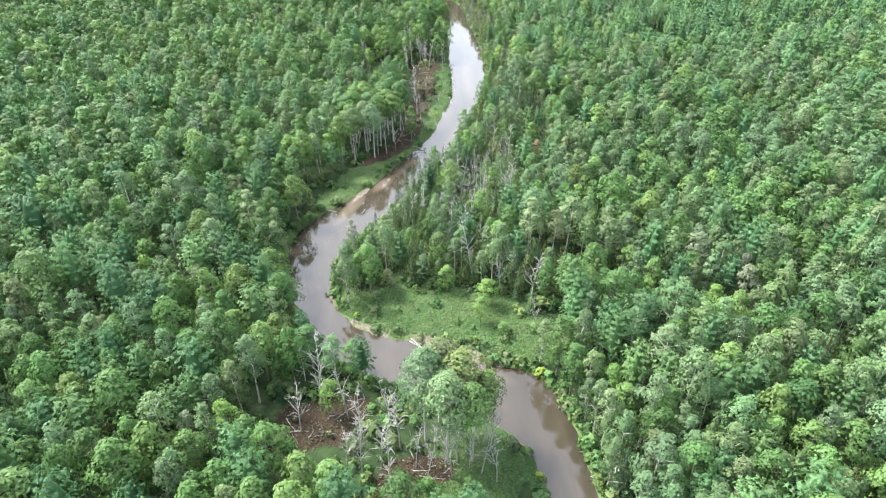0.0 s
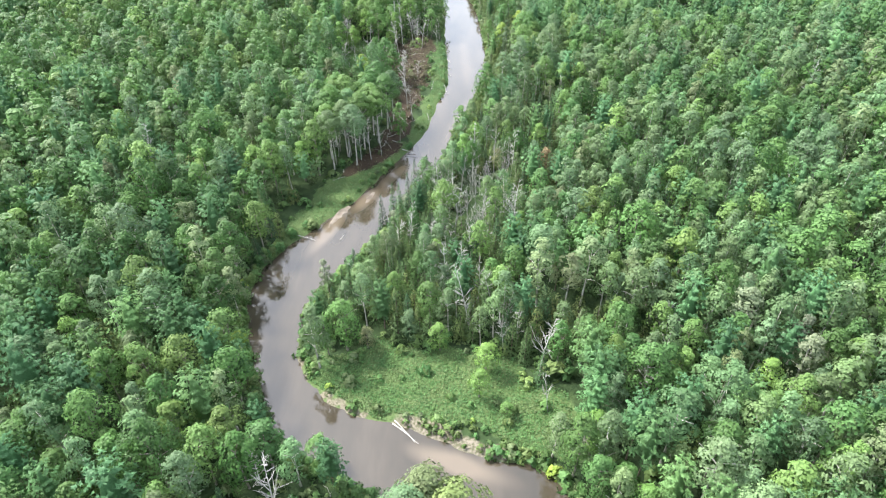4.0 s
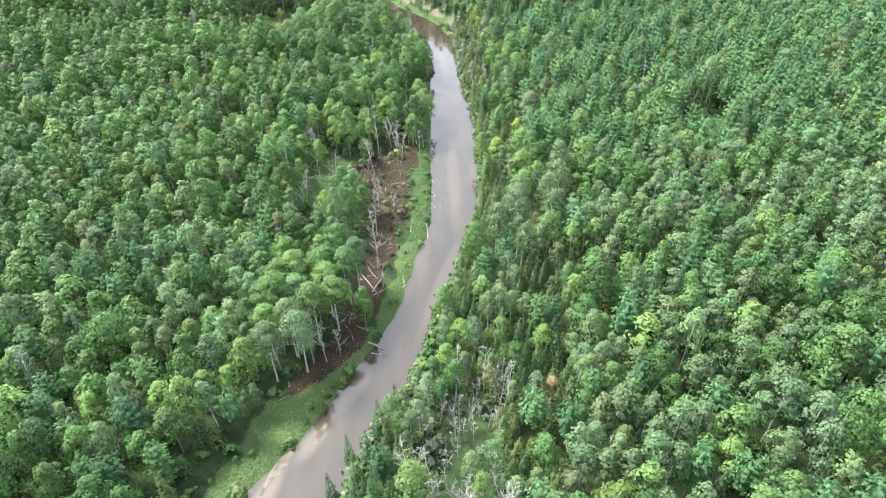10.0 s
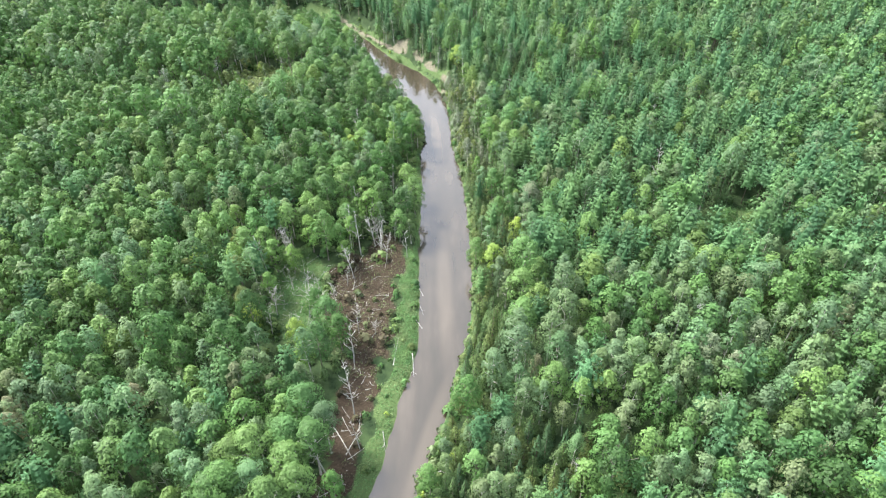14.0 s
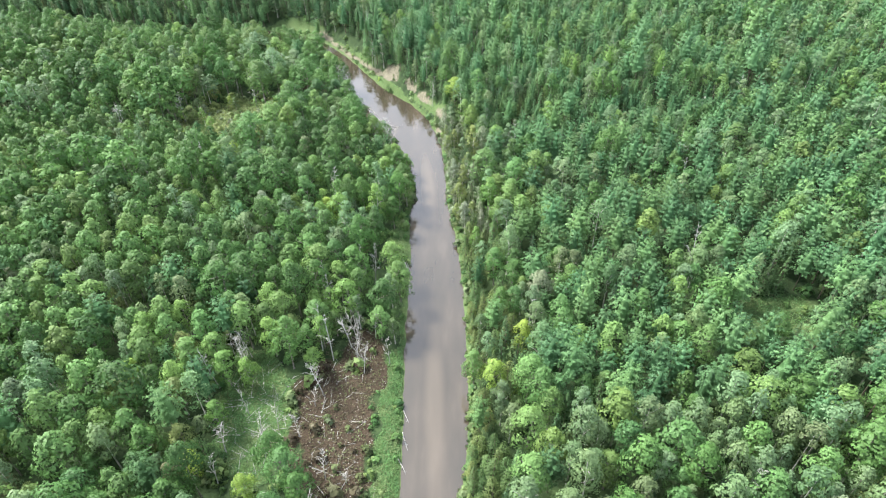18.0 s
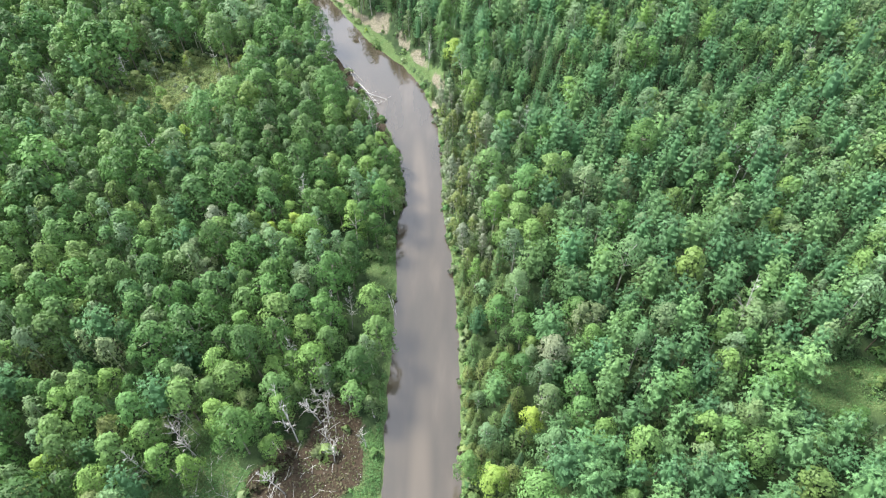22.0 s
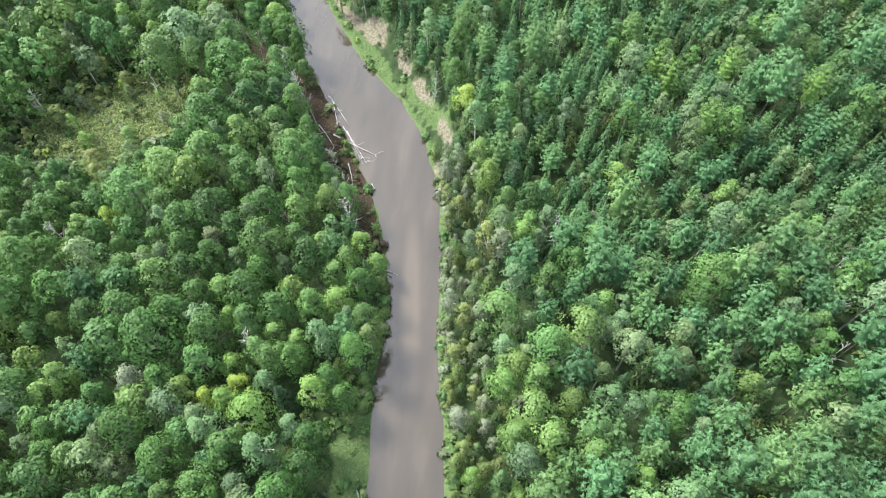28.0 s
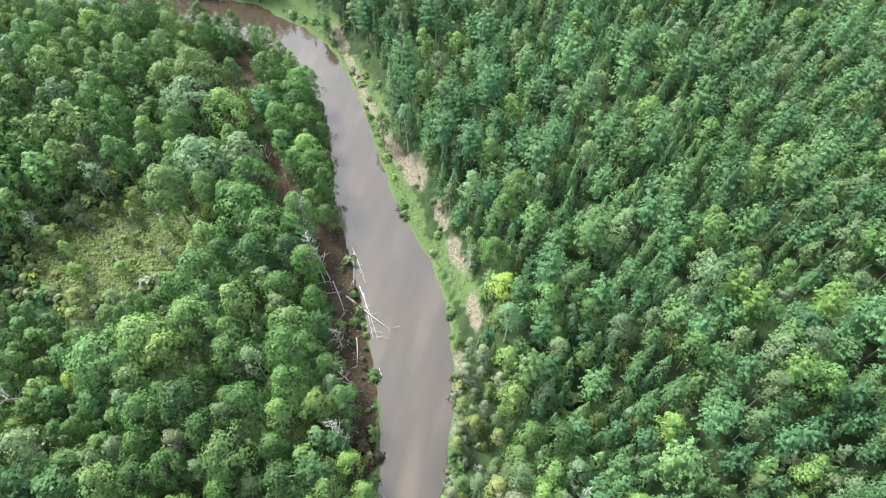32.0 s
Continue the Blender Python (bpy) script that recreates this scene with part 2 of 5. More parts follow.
def bark(name, c1, c2, scale=6.0):
    m, n, l, b = material(name)
    co = n.new("ShaderNodeTexCoord"); mp = n.new("ShaderNodeMapping"); mp.inputs["Scale"].default_value = (1, 1, 0.25)
    t = n.new("ShaderNodeTexNoise"); t.inputs["Scale"].default_value = scale; t.inputs["Detail"].default_value = 6
    l.new(co.outputs["Object"], mp.inputs[0]); l.new(mp.outputs[0], t.inputs["Vector"])
    r = ramp(n, [(0.35, c1), (0.65, c2)]); l.new(t.outputs["Fac"], r.inputs[0]); l.new(r.outputs[0], b.inputs["Base Color"])
    bp = n.new("ShaderNodeBump"); bp.inputs["Strength"].default_value, bp.inputs["Distance"].default_value = 0.6, 0.05
    l.new(t.outputs["Fac"], bp.inputs["Height"]); l.new(bp.outputs[0], b.inputs["Normal"])
    b.inputs["Roughness"].default_value = 0.9
    return m


LEAF = {
    "maple": foliage("maple_leaves", [(0, (0.061, 0.132, 0.042)), (0.25, (0.102, 0.181, 0.049)), (0.45, (0.086, 0.171, 0.052)), (0.7, (0.142, 0.211, 0.057)), (0.9, (0.112, 0.191, 0.057)), (1, (0.168, 0.238, 0.060))]),
    "oak": foliage("oak_leaves", [(0, (0.053, 0.110, 0.029)), (0.4, (0.070, 0.140, 0.035)), (0.7, (0.088, 0.167, 0.042)), (0.9, (0.107, 0.180, 0.052)), (1, (0.148, 0.207, 0.057))]),
    "aspen": foliage("aspen_leaves", [(0, (0.135, 0.199, 0.096)), (0.3, (0.113, 0.195, 0.078)), (0.6, (0.149, 0.204, 0.083)), (0.85, (0.119, 0.185, 0.087)), (1, (0.175, 0.204, 0.087))]),
    "birch": foliage("birch_leaves", [(0, (0.120, 0.177, 0.085)), (0.35, (0.135, 0.186, 0.082)), (0.7, (0.125, 0.181, 0.066)), (0.94, (0.149, 0.181, 0.082)), (1, (0.170, 0.185, 0.089))]),
    "pine": foliage("pine_needles", [(0, (0.068, 0.147, 0.061)), (0.35, (0.084, 0.171, 0.067)), (0.7, (0.104, 0.192, 0.070)), (1, (0.135, 0.221, 0.074))], 0.26),
    "spruce": foliage("spruce_needles", [(0, (0.043, 0.085, 0.036)), (0.4, (0.056, 0.106, 0.041)), (0.75, (0.072, 0.123, 0.043)), (1, (0.098, 0.140, 0.047))], 0.18),
    "cedar": foliage("cedar_needles", [(0, (0.065, 0.114, 0.038)), (0.5, (0.093, 0.136, 0.042)), (1, (0.130, 0.150, 0.046))], 0.2),
    "gold": foliage("golden_leaves", [(0, (0.221, 0.302, 0.061)), (0.5, (0.261, 0.322, 0.057)), (1, (0.201, 0.292, 0.061))], spread=(0.95, 1.1)),
    "lime": foliage("bright_green_leaves", [(0, (0.133, 0.231, 0.057)), (0.5, (0.169, 0.259, 0.062)), (1, (0.122, 0.213, 0.067))], spread=(0.95, 1.1)),
    "rust": foliage("rusty_leaves", [(0, (0.22, 0.22, 0.10)), (0.6, (0.25, 0.23, 0.13)), (0.85, (0.25, 0.19, 0.095)), (1, (0.25, 0.15, 0.085))], spread=(0.95, 1.1)),
    "beige": foliage("fading_pale_leaves", [(0, (0.168, 0.209, 0.108)), (0.5, (0.189, 0.209, 0.117)), (1, (0.176, 0.190, 0.108))], spread=(0.95, 1.1)),
    "olive": foliage("olive_leaves", [(0, (0.17, 0.21, 0.07)), (0.5, (0.2, 0.22, 0.07)), (1, (0.15, 0.2, 0.07))], spread=(0.95, 1.1)),
    "shrub": foliage("shrub_leaves", [(0, (0.08, 0.17, 0.055)), (0.35, (0.12, 0.2, 0.06)), (0.7, (0.16, 0.21, 0.065)), (1, (0.15, 0.18, 0.09))]),
    "grey": foliage("grey_willow_leaves", [(0, (0.168, 0.205, 0.121)), (0.5, (0.218, 0.226, 0.146)), (1, (0.158, 0.195, 0.103))]),
    "grass": foliage("tall_grass", [(0, (0.08, 0.165, 0.055)), (0.5, (0.11, 0.19, 0.06)), (1, (0.17, 0.205, 0.085))]),
    "sedge": foliage("dry_sedge", [(0, (0.075, 0.055, 0.035)), (0.45, (0.11, 0.095, 0.05)), (0.75, (0.11, 0.14, 0.05)), (1, (0.15, 0.17, 0.075))]),
}
BARK = bark("grey_bark", (0.09, 0.075, 0.06), (0.26, 0.24, 0.21))
BARK_PINE = bark("brown_bark", (0.06, 0.045, 0.035), (0.16, 0.12, 0.095))
BARK_PALE = bark("pale_bark", (0.3, 0.28, 0.25), (0.55, 0.53, 0.49))
DEADWOOD = bark("weathered_wood", (0.22, 0.215, 0.2), (0.45, 0.445, 0.42))


def ground_material():
    m, n, l, b = material("river_valley_ground")
    geo = n.new("ShaderNodeNewGeometry")
    att = n.new("ShaderNodeAttribute"); att.attribute_name = "cover"
    sep = n.new("ShaderNodeSeparateColor"); l.new(att.outputs["Color"], sep.inputs[0])

    def nz(scale, detail=5):
        t = n.new("ShaderNodeTexNoise"); t.inputs["Scale"].default_value, t.inputs["Detail"].default_value = scale, detail
        l.new(geo.outputs["Position"], t.inputs["Vector"]); return t
    fine, mid, broad = nz(2.2, 8), nz(0.45), nz(0.09)

    def two(c1, c2, tex, a=0.35, z=0.65):
        r = ramp(n, [(a, c1), (z, c2)]); l.new(tex.outputs["Fac"], r.inputs[0]); return r

    def over(base, top, fac, tex):
        # the mask's rim broken by noise
        ad = n.new("ShaderNodeMath"); ad.operation = "MULTIPLY_ADD"; ad.inputs[1].default_value = 0.7; ad.inputs[2].default_value = -0.35
        l.new(tex.outputs["Fac"], ad.inputs[0])
        sm = n.new("ShaderNodeMath"); sm.operation = "ADD"; l.new(fac, sm.inputs[0]); l.new(ad.outputs[0], sm.inputs[1])
        mr = n.new("ShaderNodeMapRange"); mr.inputs[1].default_value, mr.inputs[2].default_value = 0.35, 0.65
        l.new(sm.outputs[0], mr.inputs[0])
        mx = n.new("ShaderNodeMix"); mx.data_type = "RGBA"
        l.new(mr.outputs[0], mx.inputs[0]); l.new(base, mx.inputs[6]); l.new(top, mx.inputs[7])
        return mx.outputs[2]
    floor_c = two((0.018, 0.034, 0.014), (0.036, 0.06, 0.023), mid)
    grass_c = two((0.06, 0.10, 0.036), (0.09, 0.13, 0.05), fine)
    mud_c = two((0.024, 0.018, 0.012), (0.054, 0.040, 0.027), fine)
    sand_c = two((0.085, 0.085, 0.052), (0.185, 0.166, 0.132), fine, 0.4, 0.62)
    c = over(floor_c.outputs[0], grass_c.outputs[0], sep.outputs[0], mid)
    c = over(c, mud_c.outputs[0], sep.outputs[1], mid)
    c = over(c, sand_c.outputs[0], sep.outputs[2], mid)
    l.new(c, b.inputs["Base Color"])
    b.inputs["Roughness"].default_value = 0.95
    b.inputs["Specular IOR Level"].default_value = 0.15
    bp = n.new("ShaderNodeBump"); bp.inputs["Strength"].default_value, bp.inputs["Distance"].default_value = 0.7, 0.25
    l.new(fine.outputs["Fac"], bp.inputs["Height"]); l.new(bp.outputs[0], b.inputs["Normal"])
    return m


# shallow places: x, y, half length, half width, turn in degrees, how much the sand shows
SHOALS = [(-26.5, 154, 10, 2.2, 70, 0.5), (-18, 168.5, 7, 2.2, 62, 0.45), (-12, 179, 8, 2.0, 62, 0.3), (-20.5, 112, 9, 2.5, 110, 0.3), (9, 350, 26, 2.6, 94, 0.25), (11.5, 262, 30, 2.6, 91, 0.2),
          (7, 212, 22, 2.2, 74, 0.2), (4, 90, 10, 2.6, 158, 0.6)]


def water_material():
    m, n, l, b = material("silty_river_water")
    geo = n.new("ShaderNodeNewGeometry")
    mp = n.new("ShaderNodeMapping"); mp.inputs["Scale"].default_value = (0.16, 0.035, 1)
    l.new(geo.outputs["Position"], mp.inputs[0])
    t = n.new("ShaderNodeTexNoise"); t.inputs["Scale"].default_value, t.inputs["Detail"].default_value = 1.0, 4
    l.new(mp.outputs[0], t.inputs["Vector"])
    r = ramp(n, [(0.35, (0.034, 0.029, 0.020)), (0.55, (0.046, 0.038, 0.027)), (0.7, (0.066, 0.054, 0.039))])
    l.new(t.outputs["Fac"], r.inputs[0])
    colour = r.outputs[0]
    # sand that shows through shallow water
    for x, y, half, wide, turn, much in SHOALS:
        at = n.new("ShaderNodeMapping"); at.vector_type = "TEXTURE"
        at.inputs["Location"].default_value, at.inputs["Rotation"].default_value, at.inputs["Scale"].default_value = (x, y, 0), (0, 0, radians(turn)), (half, wide, 1)
        far = n.new("ShaderNodeVectorMath"); far.operation = "LENGTH"
        rim = n.new("ShaderNodeMath"); rim.operation = "MULTIPLY_ADD"; rim.inputs[1].default_value = 0.9
        fade = n.new("ShaderNodeMapRange"); fade.interpolation_type = "SMOOTHSTEP"
        fade.inputs[1].default_value, fade.inputs[2].default_value, fade.inputs[3].default_value, fade.inputs[4].default_value = 0.75, 1.6, much, 0.0
        mx = n.new("ShaderNodeMix"); mx.data_type = "RGBA"; mx.inputs[7].default_value = (0.17, 0.135, 0.098, 1)
        l.new(geo.outputs["Position"], at.inputs[0]); l.new(at.outputs[0], far.inputs[0])
        l.new(t.outputs["Fac"], rim.inputs[0]); l.new(far.outputs["Value"], rim.inputs[2]); l.new(rim.outputs[0], fade.inputs[0])
        l.new(fade.outputs[0], mx.inputs[0]); l.new(colour, mx.inputs[6])
        colour = mx.outputs[2]
    l.new(colour, b.inputs["Base Color"])
    b.inputs["Roughness"].default_value = 0.04
    b.inputs["IOR"].default_value = 1.7
    w = n.new("ShaderNodeTexNoise"); w.inputs["Scale"].default_value, w.inputs["Detail"].default_value = 1.1, 3
    l.new(geo.outputs["Position"], w.inputs["Vector"])
    bp = n.new("ShaderNodeBump"); bp.inputs["Strength"].default_value, bp.inputs["Distance"].default_value = 0.08, 0.1
    l.new(w.outputs["Fac"], bp.inputs["Height"]); l.new(bp.outputs[0], b.inputs["Normal"])
    return m


def sand_material():
    m, n, l, b = material("damp_river_sand")
    geo = n.new("ShaderNodeNewGeometry")
    t, g = n.new("ShaderNodeTexNoise"), n.new("ShaderNodeTexNoise")
    t.inputs["Scale"].default_value, t.inputs["Detail"].default_value = 0.5, 5
    g.inputs["Scale"].default_value, g.inputs["Detail"].default_value = 7.0, 4
    l.new(geo.outputs["Position"], t.inputs["Vector"]); l.new(geo.outputs["Position"], g.inputs["Vector"])
    r = ramp(n, [(0.36, (0.075, 0.06, 0.045)), (0.5, (0.125, 0.105, 0.083)), (0.68, (0.19, 0.166, 0.135))])
    l.new(t.outputs["Fac"], r.inputs[0]); l.new(r.outputs[0], b.inputs["Base Color"])
    b.inputs["Roughness"].default_value = 0.85
    bp = n.new("ShaderNodeBump"); bp.inputs["Strength"].default_value, bp.inputs["Distance"].default_value = 0.4, 0.05
    l.new(g.outputs["Fac"], bp.inputs["Height"]); l.new(bp.outputs[0], b.inputs["Normal"])
    return m


GROUND, WATER, SAND = ground_material(), water_material(), sand_material()


# ---- meshes from arrays ----
def mesh_of(name, verts, faces, mats, tint=None, slot=None):
    """verts (n, 3); faces: an (m, 3) or (m, 4) array or a list of such."""
    groups = [np.asarray(f, np.int32) for f in (faces if isinstance(faces, list) else [faces]) if len(f)]
    me = bpy.data.meshes.new(name)
    sizes = np.concatenate([np.full(len(g), g.shape[1], np.int32) for g in groups])
    loops = np.concatenate([g.ravel() for g in groups])
    me.vertices.add(len(verts)); me.loops.add(len(loops)); me.polygons.add(len(sizes))
    me.vertices.foreach_set("co", np.asarray(verts, np.float32).ravel())
    me.loops.foreach_set("vertex_index", loops)
    starts = np.concatenate([[0], np.cumsum(sizes)[:-1]]).astype(np.int32)
    me.polygons.foreach_set("loop_start", starts)
    if slot is not None:
        me.polygons.foreach_set("material_index", np.asarray(slot, np.int32))
    if tint is not None:
        me.attributes.new("tint", "FLOAT", "POINT").data.foreach_set("value", np.asarray(tint, np.float32))
    for mt in mats:
        me.materials.append(mt)
    me.update(calc_edges=True)
    return me


# ---- the ground and the river ----
def axis(lo, hi, step, far):
    mid = list(np.arange(lo, hi + step / 2, step))
    out, d, v = [], step, hi
    while v < far:
        d *= 1.22; v += d; out.append(v)
    inn, d, v = [], step, lo
    while v > -far:
        d *= 1.22; v -= d; inn.append(v)
    return np.array(inn[::-1] + mid + out)


def build_ground():
    xs, ys = axis(-88, 46, 1.35, 3000), axis(34, 505, 1.5, 3200)
    gx, gy = np.meshgrid(xs, ys)
    q = np.stack([gx.ravel(), gy.ravel()], 1)
    s, right, h = survey(q)
    v = np.column_stack([q, h])
    nx, ny = len(xs), len(ys)
    i = (np.arange(ny - 1)[:, None] * nx + np.arange(nx - 1)[None]).ravel()
    me = mesh_of("ground", v, np.stack([i, i + 1, i + nx + 1, i + nx], 1), [GROUND])
    meadow = np.maximum(blobs(q, MEADOWS), 0.9 * (1 - smooth(s, 0.6, 2.2)))
    mud = blobs(q, MUDS)
    sand = blobs(q, SANDS, 0.9)
    sand = np.maximum(sand, smooth(-s, 0.8, 2.0) * 0.9)
    cover = np.column_stack([meadow, mud, sand, np.ones(len(q))]).astype(np.float32)
    me.attributes.new("cover", "FLOAT_COLOR", "POINT").data.foreach_set("color", cover.ravel())
    me.polygons.foreach_set("use_smooth", np.ones(len(me.polygons), bool))
    tagged(new("ground", me), "forest floor with green meadow, brown mud and sandy banks beside a river", "ground", kind="structure")
    w = mesh_of("water", [(-300, -120, 0), (70, -120, 0), (70, 530, 0), (-300, 530, 0)], np.array([[0, 1, 2, 3]]), [WATER])
    tagged(new("water", w), "brown silty river water reflecting a grey overcast sky", "river", kind="structure")


build_ground()


def build_sandbar(spine, step=0.25):
    """A low bank of sand in the river: spine of (x, y, half width)."""
    p = np.array(spine, float)
    xs, ys = np.arange(p[:, 0].min() - 3, p[:, 0].max() + 3, step), np.arange(p[:, 1].min() - 3, p[:, 1].max() + 3, step)
    gx, gy = np.meshgrid(xs, ys)
    q = np.stack([gx.ravel(), gy.ravel()], 1)
    best = np.full(len(q), -9.0)
    for (x0, y0, r0), (x1, y1, r1) in zip(p[:-1], p[1:]):
        d = np.array([x1 - x0, y1 - y0])
        t = np.clip(((q - (x0, y0)) * d).sum(1) / (d * d).sum(), 0, 1)
        dist = np.linalg.norm(q - (x0, y0) - t[:, None] * d, axis=1)
        best = np.maximum(best, 1 - dist / (r0 + (r1 - r0) * t))
    h = 0.09 * np.tanh(1.5 * best) + 0.03 * waves(q[:, 0], q[:, 1], 2.6, 5) + 0.015 * waves(q[:, 0], q[:, 1], 1.1, 11)
    nx, ny = len(xs), len(ys)
    i = (np.arange(ny - 1)[:, None] * nx + np.arange(nx - 1)[None]).ravel()
    f = np.stack([i, i + 1, i + nx + 1, i + nx], 1)
    f = f[h[f].max(1) > -0.06]
    used = np.unique(f)
    back_to = np.zeros(len(q), np.int32); back_to[used] = np.arange(len(used))
    me = mesh_of("sandbar", np.column_stack([q, h])[used], back_to[f], [SAND])
    me.polygons.foreach_set("use_smooth", np.ones(len(me.polygons), bool))
    tagged(new("sandbar", me), "low bar of pale wet sand rising from the river", "sandbar", kind="structure")


build_sandbar([(-26.4, 156.5, 0.3), (-25.2, 160, 0.7), (-24.0, 163, 1.4), (-22.6, 165, 0.7)])
build_sandbar([(-17.9, 167, 0.3), (-17.4, 169, 0.75), (-16.4, 171.5, 0.35)])


# ---- trees ----
def unit(v):
    return v / np.maximum(np.linalg.norm(v, axis=1, keepdims=True), 1e-6)


def sprays(at, normal, along, length, width):
    """Sprays of leaves: pointed blades at the points, facing along normal, pointing along."""
    n = unit(normal)
    a = unit(along - n * (along * n).sum(1, keepdims=True))
    b = np.cross(n, a)
    L, W = length[:, None], width[:, None]
    base, tip = at - a * L * 0.4, at + a * L * 0.6 - n * L * 0.1
    v = np.stack([base - b * W * 0.5, base + b * W * 0.5, tip], 1).reshape(-1, 3)
    return v, np.arange(len(v)).reshape(-1, 3)


def profile(f):
    """A crown's width at the fraction f of its height: full below the middle, domed at the top."""
    low, high = np.clip(f / 0.4, 0, 1), np.clip((f - 0.4) / 0.6, 0, 1)
    return np.where(f < 0.4, 0.55 + 0.45 * np.sin(low * 1.57), (1 - high ** 1.9) ** 0.66)


def leafy_crown(rng, height, base, radius, lobes, per, size, ragged=0.09, lobe=(0.24, 0.42), core=True):
    """A leafy crown: boughs of uneven size round a leafy inside, each a mound of small leaf sprays."""
    tall = height - base
    f = np.clip(0.2 + 0.8 * ((np.arange(lobes) + 0.5) / lobes) ** 0.85 + rng.uniform(-0.05, 0.05, lobes), 0.1, 0.985)
    ang = np.arange(lobes) * 2.399 + rng.uniform(-0.5, 0.5, lobes)
    p1, p2 = rng.uniform(0, 6.28, 2)

    def bulge(a):
        return 1 + 0.14 * np.sin(a + p1) + 0.1 * np.sin(3 * a + p2)
    lr = radius * rng.uniform(*lobe, lobes)
    reach = (profile(f) * radius * bulge(ang) - lr * 0.7).clip(0.05) * rng.uniform(1 - 1.6 * ragged, 1 + ragged, lobes)
    out = np.column_stack([np.cos(ang), np.sin(ang), np.zeros(lobes)])
    c = out * reach[:, None] + np.column_stack([np.zeros((lobes, 2)), base + tall * f - lr * 0.8 * f + tall * ragged * rng.uniform(-0.5, 0.35, lobes)])
    lean = unit(out * (1.1 - f)[:, None] + np.array([0, 0, 0.6]))
    many = np.maximum(6, (per * (lr / lr.mean()) ** 2 * (0.6 + 0.6 * f)).astype(int))
    rep = np.repeat(np.arange(lobes), many)
    n = len(rep)
    v = unit(unit(rng.normal(size=(n, 3))) + lean[rep] * 0.8)
    # small knobs on each bough
    knob = 1 + 0.16 * np.sin(v[:, 0] * 6 + rep * 1.7) * np.sin(v[:, 1] * 6 + rep) + 0.08 * np.sin(v[:, 2] * 9 + rep * 2.3)
    at = c[rep] + v * (lr[rep] * knob * rng.uniform(0.92, 1.07, n))[:, None] * np.array([1, 1, 0.85])
    whole = unit((at - np.array([0, 0, base + tall * 0.45])) * np.array([1, 1, 1.1 * radius / (tall * 0.5)]))
    nrm = v * 0.5 + whole * 0.6 + rng.normal(size=at.shape) * 0.17
    along = rng.normal(size=at.shape) + v * 0.5 - np.array([0, 0, 0.3])
    ln = size * rng.uniform(0.65, 1.35, n)
    V, F = sprays(at, nrm, along, ln, ln * rng.uniform(0.75, 1.1, n))
    if core:
        k = max(14, lobes * 2)
        a, w, g = rng.uniform(0, 6.28, k), rng.uniform(0, 0.6, k), rng.uniform(0.0, 0.68, k)
        w = w * profile(g) * radius
        big = max(size * 1.5, 0.75) * rng.uniform(0.8, 1.2, k)
        iv, jf = sprays(np.column_stack([np.cos(a) * w, np.sin(a) * w, base + tall * g]), rng.normal(size=(k, 3)) + np.array([0, 0, 0.5]), rng.normal(size=(k, 3)), big, big)
        V, F = np.vstack([V, iv]), np.vstack([F, jf + len(V)])
    return V, F


